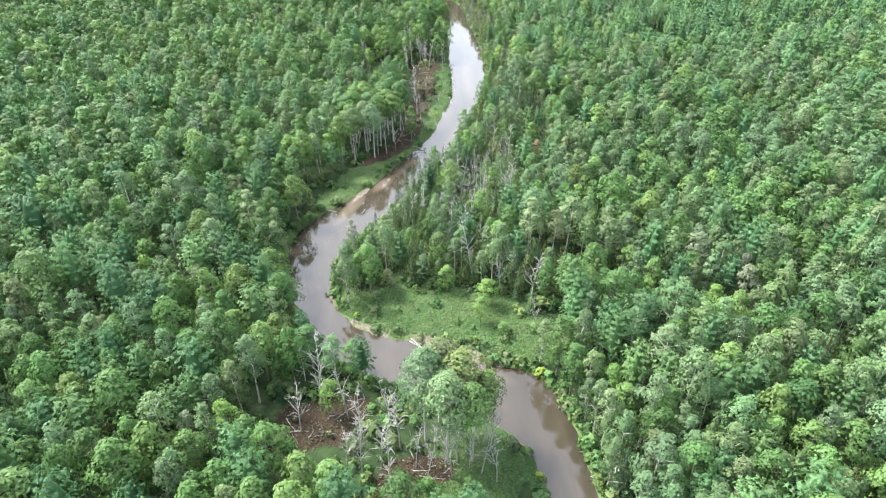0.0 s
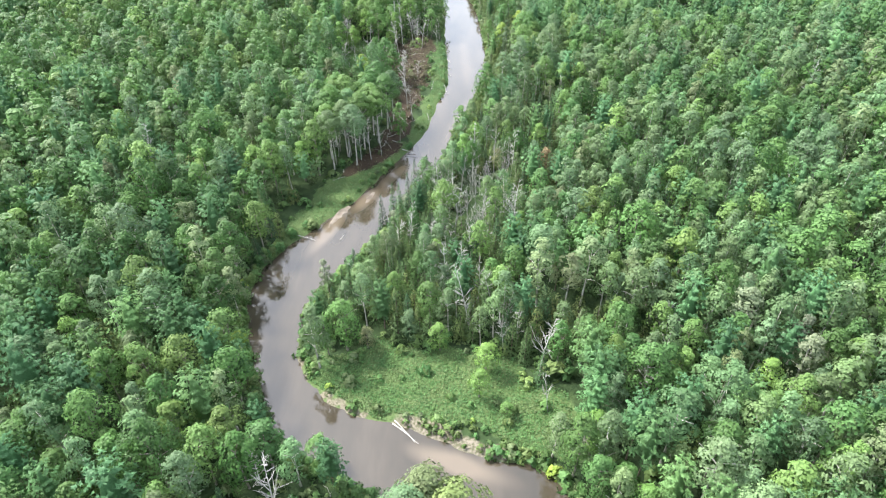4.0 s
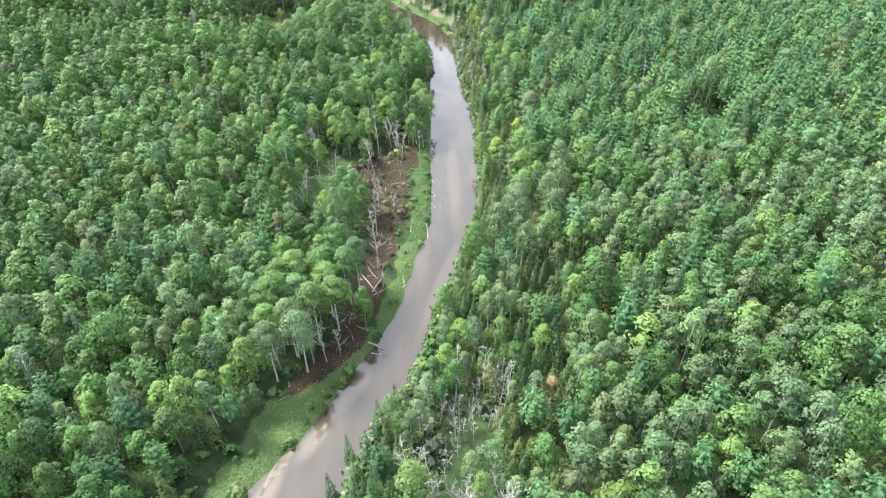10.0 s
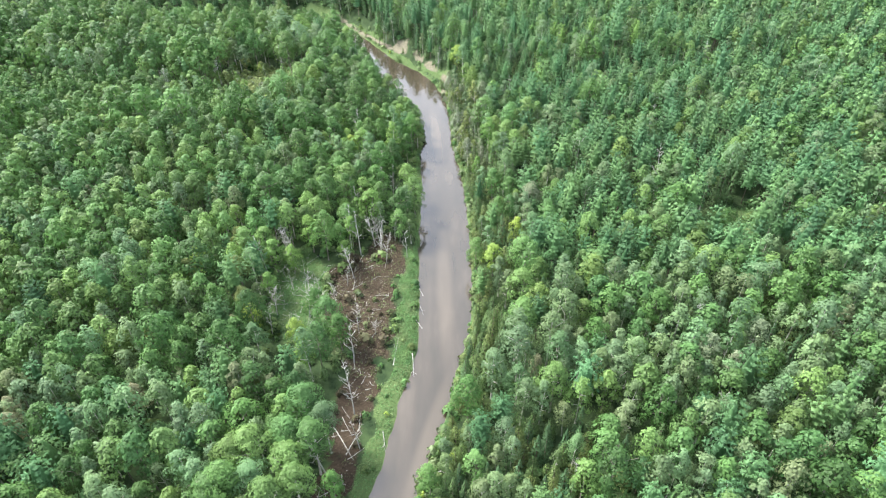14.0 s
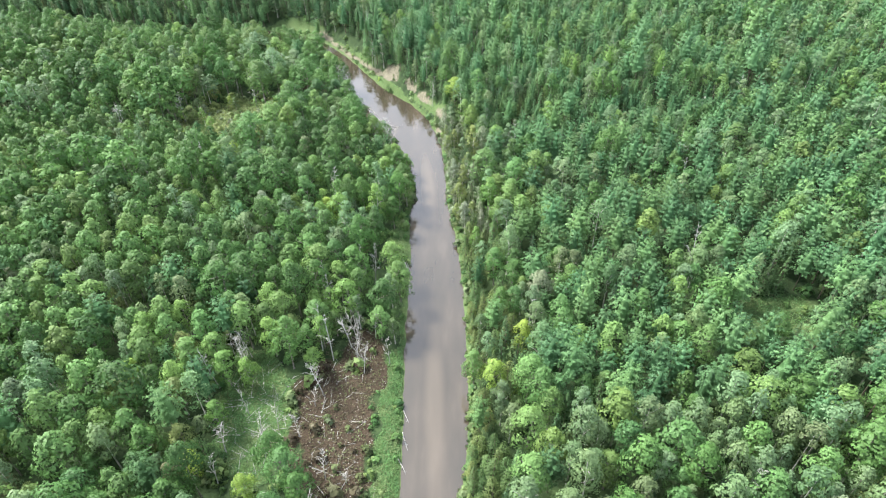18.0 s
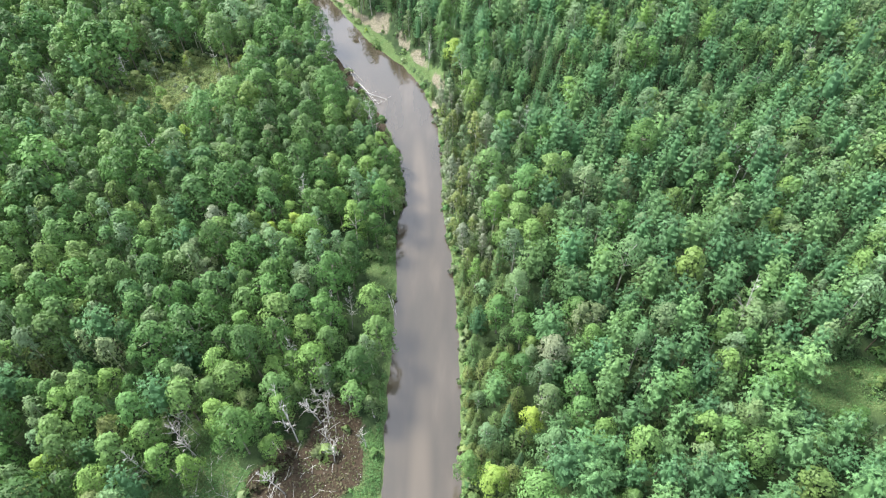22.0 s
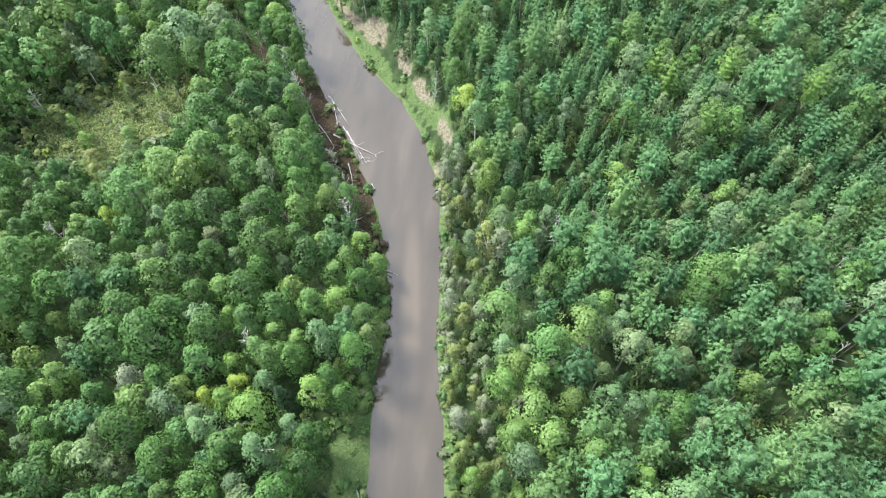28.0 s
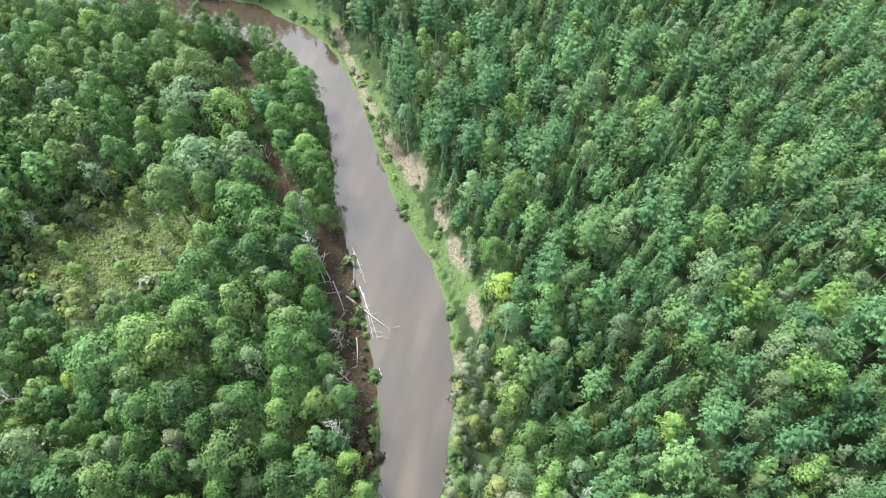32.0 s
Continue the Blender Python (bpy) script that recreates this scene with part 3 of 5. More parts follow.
def pine_crown(rng, height, base, radius, tiers, arms, tufts, blades, size):
    """Whorls of rising boughs of uneven length, each ending in upturned brushes of needles."""
    at, nr, al, ln = [], [], [], []
    up = np.array([0, 0, 1.0])
    for k in range(tiers):
        f = (k + 0.3) / tiers
        z = base + (height - base) * f
        reach = radius * min(1.0, 0.75 + 0.8 * f) * (1 - f ** 1.9) ** 0.7 + 0.25
        turn = k * 1.1 + rng.uniform(0, 0.7)
        n = arms if f < 0.75 else max(4, arms - 2)
        for j in range(n):
            a = turn + j * 6.283 / n + rng.uniform(-0.3, 0.3)
            r = reach * rng.uniform(0.68, 1.2)
            d = np.array([math.cos(a), math.sin(a), 0.0])
            side = np.array([-math.sin(a), math.cos(a), 0])
            rise = 0.12 + 0.75 * f
            for i in range(tufts):
                w = 0.42 + 0.6 * (i + 0.6) / tufts
                fan = 0 if i == tufts - 1 else (-1) ** (i + j) * rng.uniform(0.08, 0.22)
                p = np.array([0, 0, z]) + d * r * w + side * fan * r * (1.1 - 0.5 * w) + up * (rise * r * w * w + rng.uniform(-0.15, 0.15))
                for b in range(blades):
                    t = b * 2.399 + rng.uniform(0, 1)
                    spread = rng.uniform(0.35, 0.95)
                    go = unit((d * 0.55 + up * 0.55 + (d * math.cos(t) + side * math.sin(t)) * spread)[None])[0]
                    at.append(p + go * size * 0.45)
                    al.append(go)
                    nr.append(up * (0.5 + 0.4 * f) + d * (0.85 - 0.4 * f) + rng.normal(size=3) * 0.28)
                    ln.append(size * rng.uniform(0.8, 1.25))
    at, nr, al, ln = np.array(at), np.array(nr), np.array(al), np.array(ln)
    V, F = sprays(at, nr, al, ln, ln * 0.52)
    # the dim inside
    ring = 7
    a = np.arange(ring) * 6.2832 / ring
    lv = np.array([0.06, 0.4, 0.72])
    w = np.repeat([0.4, 0.38, 0.18], ring) * radius * rng.uniform(0.8, 1.2, ring * 3)
    cv = np.column_stack([np.tile(np.cos(a), 3) * w, np.tile(np.sin(a), 3) * w, np.repeat(base + (height - base) * lv, ring)])
    k = np.arange(ring)
    q = np.vstack([np.stack([j * ring + k, j * ring + (k + 1) % ring, (j + 1) * ring + (k + 1) % ring, (j + 1) * ring + k], 1) for j in range(2)])
    cf = np.vstack([q[:, [0, 1, 2]], q[:, [0, 2, 3]], np.stack([2 * ring + k, 2 * ring + (k + 1) % ring, np.full(ring, 3 * ring)], 1)])
    return np.vstack([V, cv, [[0, 0, height * 0.97]]]), np.vstack([F, cf + len(V)])


def cone_crown(rng, height, base, radius, count, size, blunt=0.85):
    """A narrow spire of short twigs in tiers."""
    f = rng.uniform(0, 1, count) ** 1.3
    z = base + (height - base) * f
    a = np.arange(count) * 2.399 + rng.uniform(-0.4, 0.4, count)
    ring = 1 + 0.2 * np.sin(z * 4.2) + 0.13 * np.sin(a * 5 + z * 2.3)
    r = (radius * (1 - f) ** blunt * ring + 0.06) * rng.uniform(0.66, 1.06, count)
    d = np.column_stack([np.cos(a), np.sin(a), np.zeros(count)])
    zero = np.zeros(count)
    at = d * r[:, None] + np.column_stack([zero, zero, z])
    nr = d * 0.75 + np.array([0, 0, 0.8]) + rng.normal(size=at.shape) * 0.3
    al = d + np.column_stack([zero, zero, 0.9 * f - 0.15]) + rng.normal(size=at.shape) * 0.3
    ln = size * rng.uniform(0.75, 1.25, count) * (1.15 - 0.65 * f)
    return sprays(at, nr, al, ln, ln * 0.62)


def stems(lines, sides=5):
    """Tapered round stems along lines of (x, y, z, r)."""
    V, F, n = [], [], 0
    ang = np.arange(sides) * 2 * math.pi / sides
    for ln in lines:
        ln = np.asarray(ln, float)
        for i, (x, y, z, r) in enumerate(ln):
            d = ln[min(i + 1, len(ln) - 1), :3] - ln[max(i - 1, 0), :3]
            d = d / max(np.linalg.norm(d), 1e-6)
            s = np.cross(d, (0, 1, 0) if abs(d[1]) < 0.8 else (1, 0, 0)); s /= np.linalg.norm(s)
            t = np.cross(d, s)
            V.append(np.array([x, y, z]) + r * (np.cos(ang)[:, None] * s + np.sin(ang)[:, None] * t))
            if i:
                k = np.arange(sides)
                a, b = n + (i - 1) * sides, n + i * sides
                F.append(np.stack([a + k, a + (k + 1) % sides, b + (k + 1) % sides, b + k], 1))
        n += len(ln) * sides
    return np.vstack(V), np.vstack(F)


def trunk_lines(rng, height, base, radius, r0, limbs, top=0.86):
    lean = rng.uniform(-0.25, 0.25, 2)
    out = [[(lean[0] * f * 2, lean[1] * f * 2, height * top * f, r0 * (1 - 0.85 * f) * (1.25 if f == 0 else 1)) for f in (0, 0.12, 0.4, 0.7, 1)]]
    for j in range(limbs):
        f = rng.uniform(0.35, 0.75)
        a = j * 2.4 + rng.uniform(0, 0.8)
        z, reach = height * f, radius * rng.uniform(0.5, 0.85)
        x0, y0 = lean * f * 2 / top
        out.append([(x0, y0, z, r0 * 0.4), (x0 + math.cos(a) * reach * 0.5, y0 + math.sin(a) * reach * 0.5, z + reach * 0.45, r0 * 0.26),
                    (x0 + math.cos(a) * reach, y0 + math.sin(a) * reach, z + reach * 0.8, r0 * 0.08)])
    return out


KINDS = {   # height, base of crown, crown radius, bark, how many stand as things
    "maple": (15.5, 5.0, 3.6, BARK, 290), "oak": (16.5, 5.2, 4.2, BARK, 290), "aspen": (16.5, 6.2, 3.0, BARK_PALE, 290), "birch": (14.5, 5.2, 2.8, BARK_PALE, 240),
    "poplar": (19.0, 10.0, 3.5, BARK_PALE, 60), "pine": (15.8, 7.6, 3.3, BARK_PINE, 295), "spruce": (12.5, 0.5, 2.0, BARK_PINE, 295), "cedar": (9.0, 0.2, 1.9, BARK_PINE, 260)}
VARIANTS = 5
NEAR, STAND, CROWN_MESH = {}, {}, {}


def make_templates():
    for kind, (h, base, r, brk, _) in KINDS.items():
        for v in range(VARIANTS):
            rng = np.random.RandomState(100 + 17 * v + len(kind) * 3)
            hh, rr = h * (0.94 + 0.03 * v), r * (0.9 + 0.05 * v)
            low = base if v > 1 or kind == "poplar" else base * (0.6 if kind == "pine" else 0.4)   # the first two keep their lower boughs
            # leaf sprays grow fewer and larger for the stands that stay far off
            if kind == "poplar":
                levels = [leafy_crown(rng, hh, low, rr, *g) for g in ((30, 100, 0.3), (22, 34, 0.52), (18, 22, 0.7), (13, 15, 0.95))]
            elif kind == "maple":
                levels = [leafy_crown(rng, hh, low, rr, *g) for g in ((24, 56, 0.4), (22, 34, 0.52), (18, 22, 0.7), (13, 15, 0.95))]
            elif kind == "oak":
                levels = [leafy_crown(rng, hh, low, rr, *g, 0.09, (0.2, 0.36)) for g in ((34, 46, 0.41), (30, 28, 0.54), (24, 18, 0.74), (17, 13, 1.0))]
            elif kind in ("aspen", "birch"):
                levels = [leafy_crown(rng, hh, low, rr, *g, 0.13, (0.24, 0.42)) for g in ((22, 50, 0.35), (20, 30, 0.46), (16, 20, 0.62), (12, 13, 0.85))]
            elif kind == "pine":
                levels = [pine_crown(rng, hh, low, rr, *g) for g in ((8, 7, 6, 6, 0.46), (7, 7, 4, 5, 0.58), (6, 6, 3, 4, 0.78), (5, 6, 2, 3, 1.05))]
            else:
                blunt = 0.8 if kind == "spruce" else 0.38
                levels = [cone_crown(rng, hh, low, rr, *g, blunt) for g in ((760, 0.46), (460, 0.6), (260, 0.82), (150, 1.1))]
            leafy = kind in ("maple", "oak", "aspen", "birch", "poplar")
            tv, tf = stems(trunk_lines(rng, hh, base, rr, 0.2 if leafy else 0.15, 5 if leafy else 0, 0.86 if leafy else 0.97))
            NEAR[kind, v] = (levels[0], mesh_of(kind + "_trunk", tv, tf, [brk]))
            for k in (1, 2, 3):
                STAND[kind, v, k] = (levels[k], stems([[(0, 0, 0, 0.2), (0, 0, hh * 0.85, 0.05)]], 3))


make_templates()


def crown_mesh(kind, v, leaf):
    if (kind, v, leaf) not in CROWN_MESH:
        (cv, cf), _ = NEAR[kind, v]
        CROWN_MESH[kind, v, leaf] = mesh_of(kind + "_crown", cv, cf, [LEAF[leaf]])
    return CROWN_MESH[kind, v, leaf]


LABELS = {"maple": "green deciduous maple with a rounded leafy crown", "oak": "broad dark green oak with a wide leafy crown",
          "aspen": "slender pale green aspen with a light trunk", "birch": "greyish green birch with a pale thin trunk",
          "poplar": "tall light green poplar on a long bare trunk", "pine": "tall white pine with feathery blue-green boughs",
          "spruce": "dark green conical spruce with a pointed top", "cedar": "small olive green cedar with a dense narrow crown"}
LEAF_LABELS = {"olive": "tree with yellowish olive green leaves", "beige": "tree with fading pale beige leaves", "gold": "tree turning bright yellow-green among green trees", "lime": "tree with bright fresh green leaves", "rust": "tree with rusty orange-brown autumn leaves"}


def place_tree(kind, x, y, z, scale=1.0, wide=1.0, turn=0.0, leaf=None, tilt=0.0, edge=False):
    leaf = leaf or ("maple" if kind == "poplar" else kind)
    v = random.randrange(2 if edge else VARIANTS)
    root = new(kind + "_tree")
    root.matrix_basis = pose(x, y, z - 0.1, 0, tilt, turn) @ Matrix.Diagonal((scale * wide, scale * wide, scale, 1))
    root.empty_display_size = 0.5
    label = "deciduous " + LEAF_LABELS[leaf] if leaf in LEAF_LABELS and kind != "pine" else LABELS[kind]
    tagged(root, label, "tree", "trees of the river forest")
    for nm, me in (("trunk", NEAR[kind, v][1]), ("crown", crown_mesh(kind, v, leaf))):
        p = new(nm, me)
        p.parent = root
    return root


# trees picked out one by one: kind, leaf, x, y, height factor, width factor
CHOSEN = [
    ("maple", "gold", 18.6, 399, 0.72, 1.0), ("maple", "gold", 25.1, 266, 0.8, 0.95), ("maple", "gold", 32.5, 277, 0.85, 0.8), ("maple", "lime", -22, 325, 0.8, 0.9),
    ("maple", "lime", -22, 332, 0.8, 0.85), ("maple", "lime", -25, 342, 0.75, 0.8), ("maple", "rust", 29, 173, 0.7, 0.7), ("aspen", "rust", 32, 227, 0.7, 0.7),
    ("maple", "rust", -80, 216, 0.85, 0.6), ("poplar", "aspen", -3.4, 71.6, 1.1, 1.3), ("poplar", "olive", 2.6, 72.4, 1.14, 1.45), ("poplar", "aspen", 0.2, 67.0, 1.05, 1.3), ("poplar", "maple", 4.6, 67.2, 1.02, 1.15), ("poplar", "aspen", -1.0, 75.4, 1.12, 1.2), ("maple", "lime", -21, 78, 0.62, 0.75),
    ("oak", "oak", -33, 92, 0.8, 0.95), ("maple", "maple", -18.5, 91, 0.5, 0.7), ("maple", "lime", 9.5, 109, 0.5, 0.8), ("maple", "lime", 11.5, 190, 0.65, 0.9), ("maple", "lime", -17, 273, 0.55, 0.75), ("maple", "maple", -19, 279, 0.65, 0.8), ("maple", "maple", -13, 284, 0.6, 0.75), ("oak", "oak", 1, 300, 0.55, 0.65)]
BANK_SPRUCES = [
    ("spruce", "spruce", -10.6, 163.5, 0.75, 0.7), ("spruce", "spruce", -12.6, 154.5, 0.9, 0.8), ("spruce", "spruce", -2, 173.5, 0.8, 0.7), ("spruce", "spruce", -5, 168.5, 0.9, 0.8),
    ("spruce", "spruce", -8.5, 158, 0.95, 0.8), ("spruce", "spruce", -6.5, 161.5, 1.0, 0.8), ("spruce", "spruce", -3.2, 166, 0.8, 0.8), ("spruce", "spruce", -8, 153, 0.9, 0.9),
    ("spruce", "spruce", 14, 116, 0.8, 0.8), ("spruce", "spruce", 17, 111, 0.8, 0.8), ("spruce", "spruce", 19.5, 106, 0.75, 0.8)]
BANK_TREES = [("maple", "maple", 37.5, 58, 0.95, 1.0), ("oak", "oak", 35, 66, 0.85, 0.85), ("maple", "maple", 31.5, 74, 0.8, 0.9), ("pine", "pine", 34.5, 80, 1.0, 1.0), ("maple", "maple", 28, 82, 0.75, 0.9), ("maple", "lime", 25.5, 91, 0.75, 0.9),
    ("oak", "oak", -34, 101.5, 0.9, 1.0), ("maple", "maple", -38, 111, 0.95, 1.1), ("oak", "oak", -41, 119, 1.0, 1.0), ("oak", "oak", -43.5, 128, 1.0, 1.0), ("oak", "oak", -43.5, 137, 0.95, 1.0), ("maple", "maple", -40, 146.5, 0.85, 1.0),
    ("oak", "oak", -1, 327, 0.8, 0.85), ("oak", "oak", 0.3, 335, 0.95, 0.85), ("maple", "maple", 1.2, 342.5, 0.85, 0.85), ("oak", "oak", -0.5, 350, 0.85, 0.85), ("maple", "lime", 1.5, 357, 0.6, 0.75), ("maple", "lime", -2.5, 361, 0.7, 0.85),
    ("oak", "oak", -9, 344, 1.0, 1.0), ("oak", "oak", -11, 354, 1.05, 1.1), ("maple", "maple", -26.5, 90, 0.8, 1.15), ("poplar", "maple", 7, 71.5, 0.95, 0.95), ("birch", "birch", 9, 413, 0.5, 0.6), ("oak", "oak", -34, 431, 0.7, 0.8), ("oak", "oak", -39, 439, 0.8, 0.8), ("maple", "maple", -45, 447, 0.8, 0.9)]
CLEARING_TREES = [(k, lf, -71 + 0.8 * dx, 398 + dy, f, w) for k, lf, dx, dy, f, w in (
    ("aspen", "aspen", -14, 4, 0.45, 0.7), ("aspen", "lime", -8, -6, 0.5, 0.6), ("birch", "birch", 3, 7, 0.4, 0.6), ("maple", "lime", 9, -7, 0.4, 0.6), ("aspen", "gold", 0, 9, 0.35, 0.5), ("maple", "maple", -19, -3, 0.5, 0.6),
    ("aspen", "lime", 14, 6, 0.4, 0.6), ("cedar", "cedar", 6, 1, 0.5, 0.7), ("maple", "lime", -3, -10, 0.45, 0.6), ("birch", "beige", 17, -1, 0.35, 0.55))]
CHOSEN_MEADOW = [
    ("pine", "pine", 27, 99, 1.0, 1.0), ("pine", "pine", 32, 86, 1.0, 1.0), ("pine", "pine", 33, 67, 1.0, 1.0), ("pine", "pine", 64, 78, 1.0, 1.0), ("pine", "pine", -65, 81, 1.0, 1.0),
    ("pine", "pine", -55, 81, 1.0, 1.0), ("pine", "pine", -29, 57, 1.0, 1.0), ("pine", "pine", -57, 117, 1.0, 1.0), ("aspen", "aspen", 43, 78, 0.95, 0.95), ("aspen", "aspen", 69, 73, 0.95, 0.95),
    ("maple", "lime", 30, 78, 0.85, 0.85), ("maple", "lime", -37, 70, 0.85, 0.85), ("maple", "lime", -66, 112, 0.85, 0.85), ("aspen", "lime", 52, 64, 0.85, 0.85), ("birch", "beige", 59, 119, 0.85, 0.85),
    ("birch", "beige", -43, 69, 0.85, 0.85), ("birch", "grey", 65, 108, 0.9, 0.9), ("maple", "maple", -41, 92, 0.95, 1.0), ("maple", "maple", -69, 72, 0.95, 1.0), ("maple", "maple", -28, 63, 0.95, 1.0),
    ("oak", "oak", -43, 104, 0.9, 0.9)]
CHOSEN_BEND = [
    ("pine", "pine", 17, 138, 1.0, 1.0), ("pine", "pine", 27, 105, 1.0, 1.0), ("pine", "pine", 26, 95, 1.0, 1.0), ("pine", "pine", -47, 116, 1.0, 1.0), ("aspen", "aspen", 21, 125, 1.1, 1.25),
    ("aspen", "aspen", 30, 125, 1.1, 1.25), ("spruce", "aspen", 27, 113, 0.95, 1.0), ("birch", "beige", 56, 112, 1.05, 1.25), ("birch", "beige", 63, 102, 1.05, 1.25), ("maple", "lime", 56, 100, 0.8, 0.85),
    ("maple", "lime", 46, 109, 0.8, 0.85), ("maple", "lime", 8, 103, 0.5, 0.65), ("maple", "lime", 12.5, 99, 0.26, 0.4), ("maple", "lime", 1, 114, 0.5, 0.65), ("maple", "maple", -17, 115, 0.9, 1.05),
    ("maple", "maple", -43, 165, 0.9, 1.05), ("maple", "maple", -44, 93, 0.9, 1.05), ("maple", "maple", -30, 93, 0.9, 1.05), ("maple", "rust", -13, 115, 0.4, 0.5), ("poplar", "maple", -29, 202, 0.9, 1.1)]
CHOSEN_GLADE = [
    ("poplar", "maple", -29, 196, 0.95, 1.15), ("poplar", "maple", -19, 206, 0.95, 1.15), ("maple", "lime", 17, 203, 0.75, 0.85), ("maple", "lime", 8, 182, 0.75, 0.85), ("maple", "lime", 29, 187, 0.75, 0.85),
    ("maple", "lime", 42, 189, 0.75, 0.85), ("maple", "rust", 17, 179, 0.5, 0.55), ("maple", "rust", -83, 218, 0.5, 0.55), ("maple", "rust", -59, 224, 0.5, 0.55), ("birch", "beige", 70, 227, 1.0, 1.0),
    ("birch", "beige", 82, 231, 1.0, 1.0), ("birch", "beige", 74, 223, 1.0, 1.0), ("pine", "pine", 85, 209, 1.05, 1.05), ("pine", "pine", -42, 240, 1.05, 1.05), ("pine", "pine", -89, 247, 1.05, 1.05),
    ("maple", "lime", -59, 279, 0.9, 0.95), ("maple", "lime", -45, 264, 0.9, 0.95), ("maple", "lime", -29, 288, 0.9, 0.95), ("maple", "gold", -25, 240, 0.7, 0.75)]
CHOSEN_REACH = [
    ("oak", "oak", -22, 310, 0.95, 1.0), ("maple", "maple", 0, 304, 0.9, 1.0), ("maple", "maple", -29, 282, 0.9, 1.0), ("maple", "lime", -17, 283, 0.9, 1.05), ("maple", "lime", -10, 289, 0.9, 1.05),
    ("maple", "lime", -39, 274, 0.9, 1.05), ("maple", "lime", -59, 268, 0.9, 1.05), ("birch", "grey", -39, 327, 1.0, 1.0), ("maple", "lime", 52, 316, 0.8, 0.85), ("maple", "lime", 120, 330, 0.8, 0.85),
    ("oak", "lime", 45, 274, 0.85, 0.9), ("pine", "pine", 65, 297, 1.05, 1.05), ("pine", "pine", 92, 298, 1.05, 1.05), ("pine", "pine", 83, 304, 1.05, 1.05), ("pine", "pine", 47, 289, 1.05, 1.05),
    ("birch", "beige", 27, 359, 1.1, 1.0)]
CHOSEN_BLUFF = [
    ("maple", "lime", 47, 364, 0.8, 0.85), ("oak", "lime", 47, 348, 0.8, 0.85), ("oak", "oak", -54, 418, 1.05, 1.1), ("oak", "oak", -61, 437, 1.05, 1.1), ("oak", "oak", -38, 360, 1.05, 1.1),
    ("oak", "oak", -42, 374, 1.05, 1.1), ("oak", "oak", -32, 425, 1.05, 1.1), ("oak", "oak", -33, 402, 1.05, 1.1), ("maple", "lime", -25, 340, 0.8, 0.9), ("maple", "lime", -23, 329, 0.8, 0.9),
    ("maple", "lime", -11, 337, 0.8, 0.9), ("maple", "gold", -58, 364, 0.7, 0.7), ("pine", "lime", 71, 390, 1.05, 1.0), ("pine", "lime", 77, 404, 1.05, 1.0), ("pine", "lime", 64, 402, 1.05, 1.0),
    ("pine", "lime", 61, 405, 1.05, 1.0), ("pine", "lime", 95, 399, 1.05, 1.0)]
CHOSEN_CLEARING = [
    ("oak", "aspen", -53, 415, 1.2, 1.55), ("oak", "aspen", -46, 421, 1.15, 1.4), ("oak", "aspen", -64, 433, 1.2, 1.5), ("oak", "lime", -56, 434, 1.05, 1.3), ("oak", "oak", -39, 441, 0.85, 1.1),
    ("maple", "lime", -33, 427, 0.9, 1.05), ("maple", "gold", -29.5, 422.5, 0.4, 0.45), ("maple", "olive", -90, 415, 0.8, 0.95), ("maple", "olive", -79, 413, 0.5, 0.8), ("maple", "olive", -71, 410, 0.4, 0.6),
    ("maple", "olive", -83, 395, 0.5, 0.8), ("birch", "beige", -80, 401.5, 0.35, 0.6), ("maple", "olive", -51, 376, 0.7, 0.9), ("maple", "olive", -69, 382, 0.5, 0.7), ("maple", "lime", -58, 369, 0.5, 0.6),
    ("maple", "olive", -66, 377, 0.6, 0.7)]
GROVE = [("oak", "oak", -38, 405, 1.2, 1.5), ("oak", "maple", -33, 396, 1.1, 1.35), ("oak", "oak", -41, 388, 1.2, 1.5), ("oak", "maple", -45, 372.5, 1.15, 1.45), ("oak", "oak", -38.5, 379, 1.1, 1.3), ("oak", "maple", -51.5, 367, 1.1, 1.4),
         ("oak", "oak", -28.6, 374, 1.05, 1.25), ("oak", "oak", -19.5, 382, 0.95, 1.1), ("oak", "maple", -57, 407, 1.15, 1.4), ("oak", "oak", -33, 363, 1.1, 1.3), ("oak", "oak", -30, 423, 0.85, 1.0), ("maple", "maple", -24, 412.5, 0.65, 0.8),
         ("oak", "oak", -38, 438, 0.85, 1.05), ("oak", "oak", -41.5, 448, 0.9, 1.1), ("oak", "oak", -25, 390, 1.0, 1.15), ("oak", "maple", -27, 399, 1.0, 1.1), ("oak", "oak", -22, 366, 1.0, 1.1)]
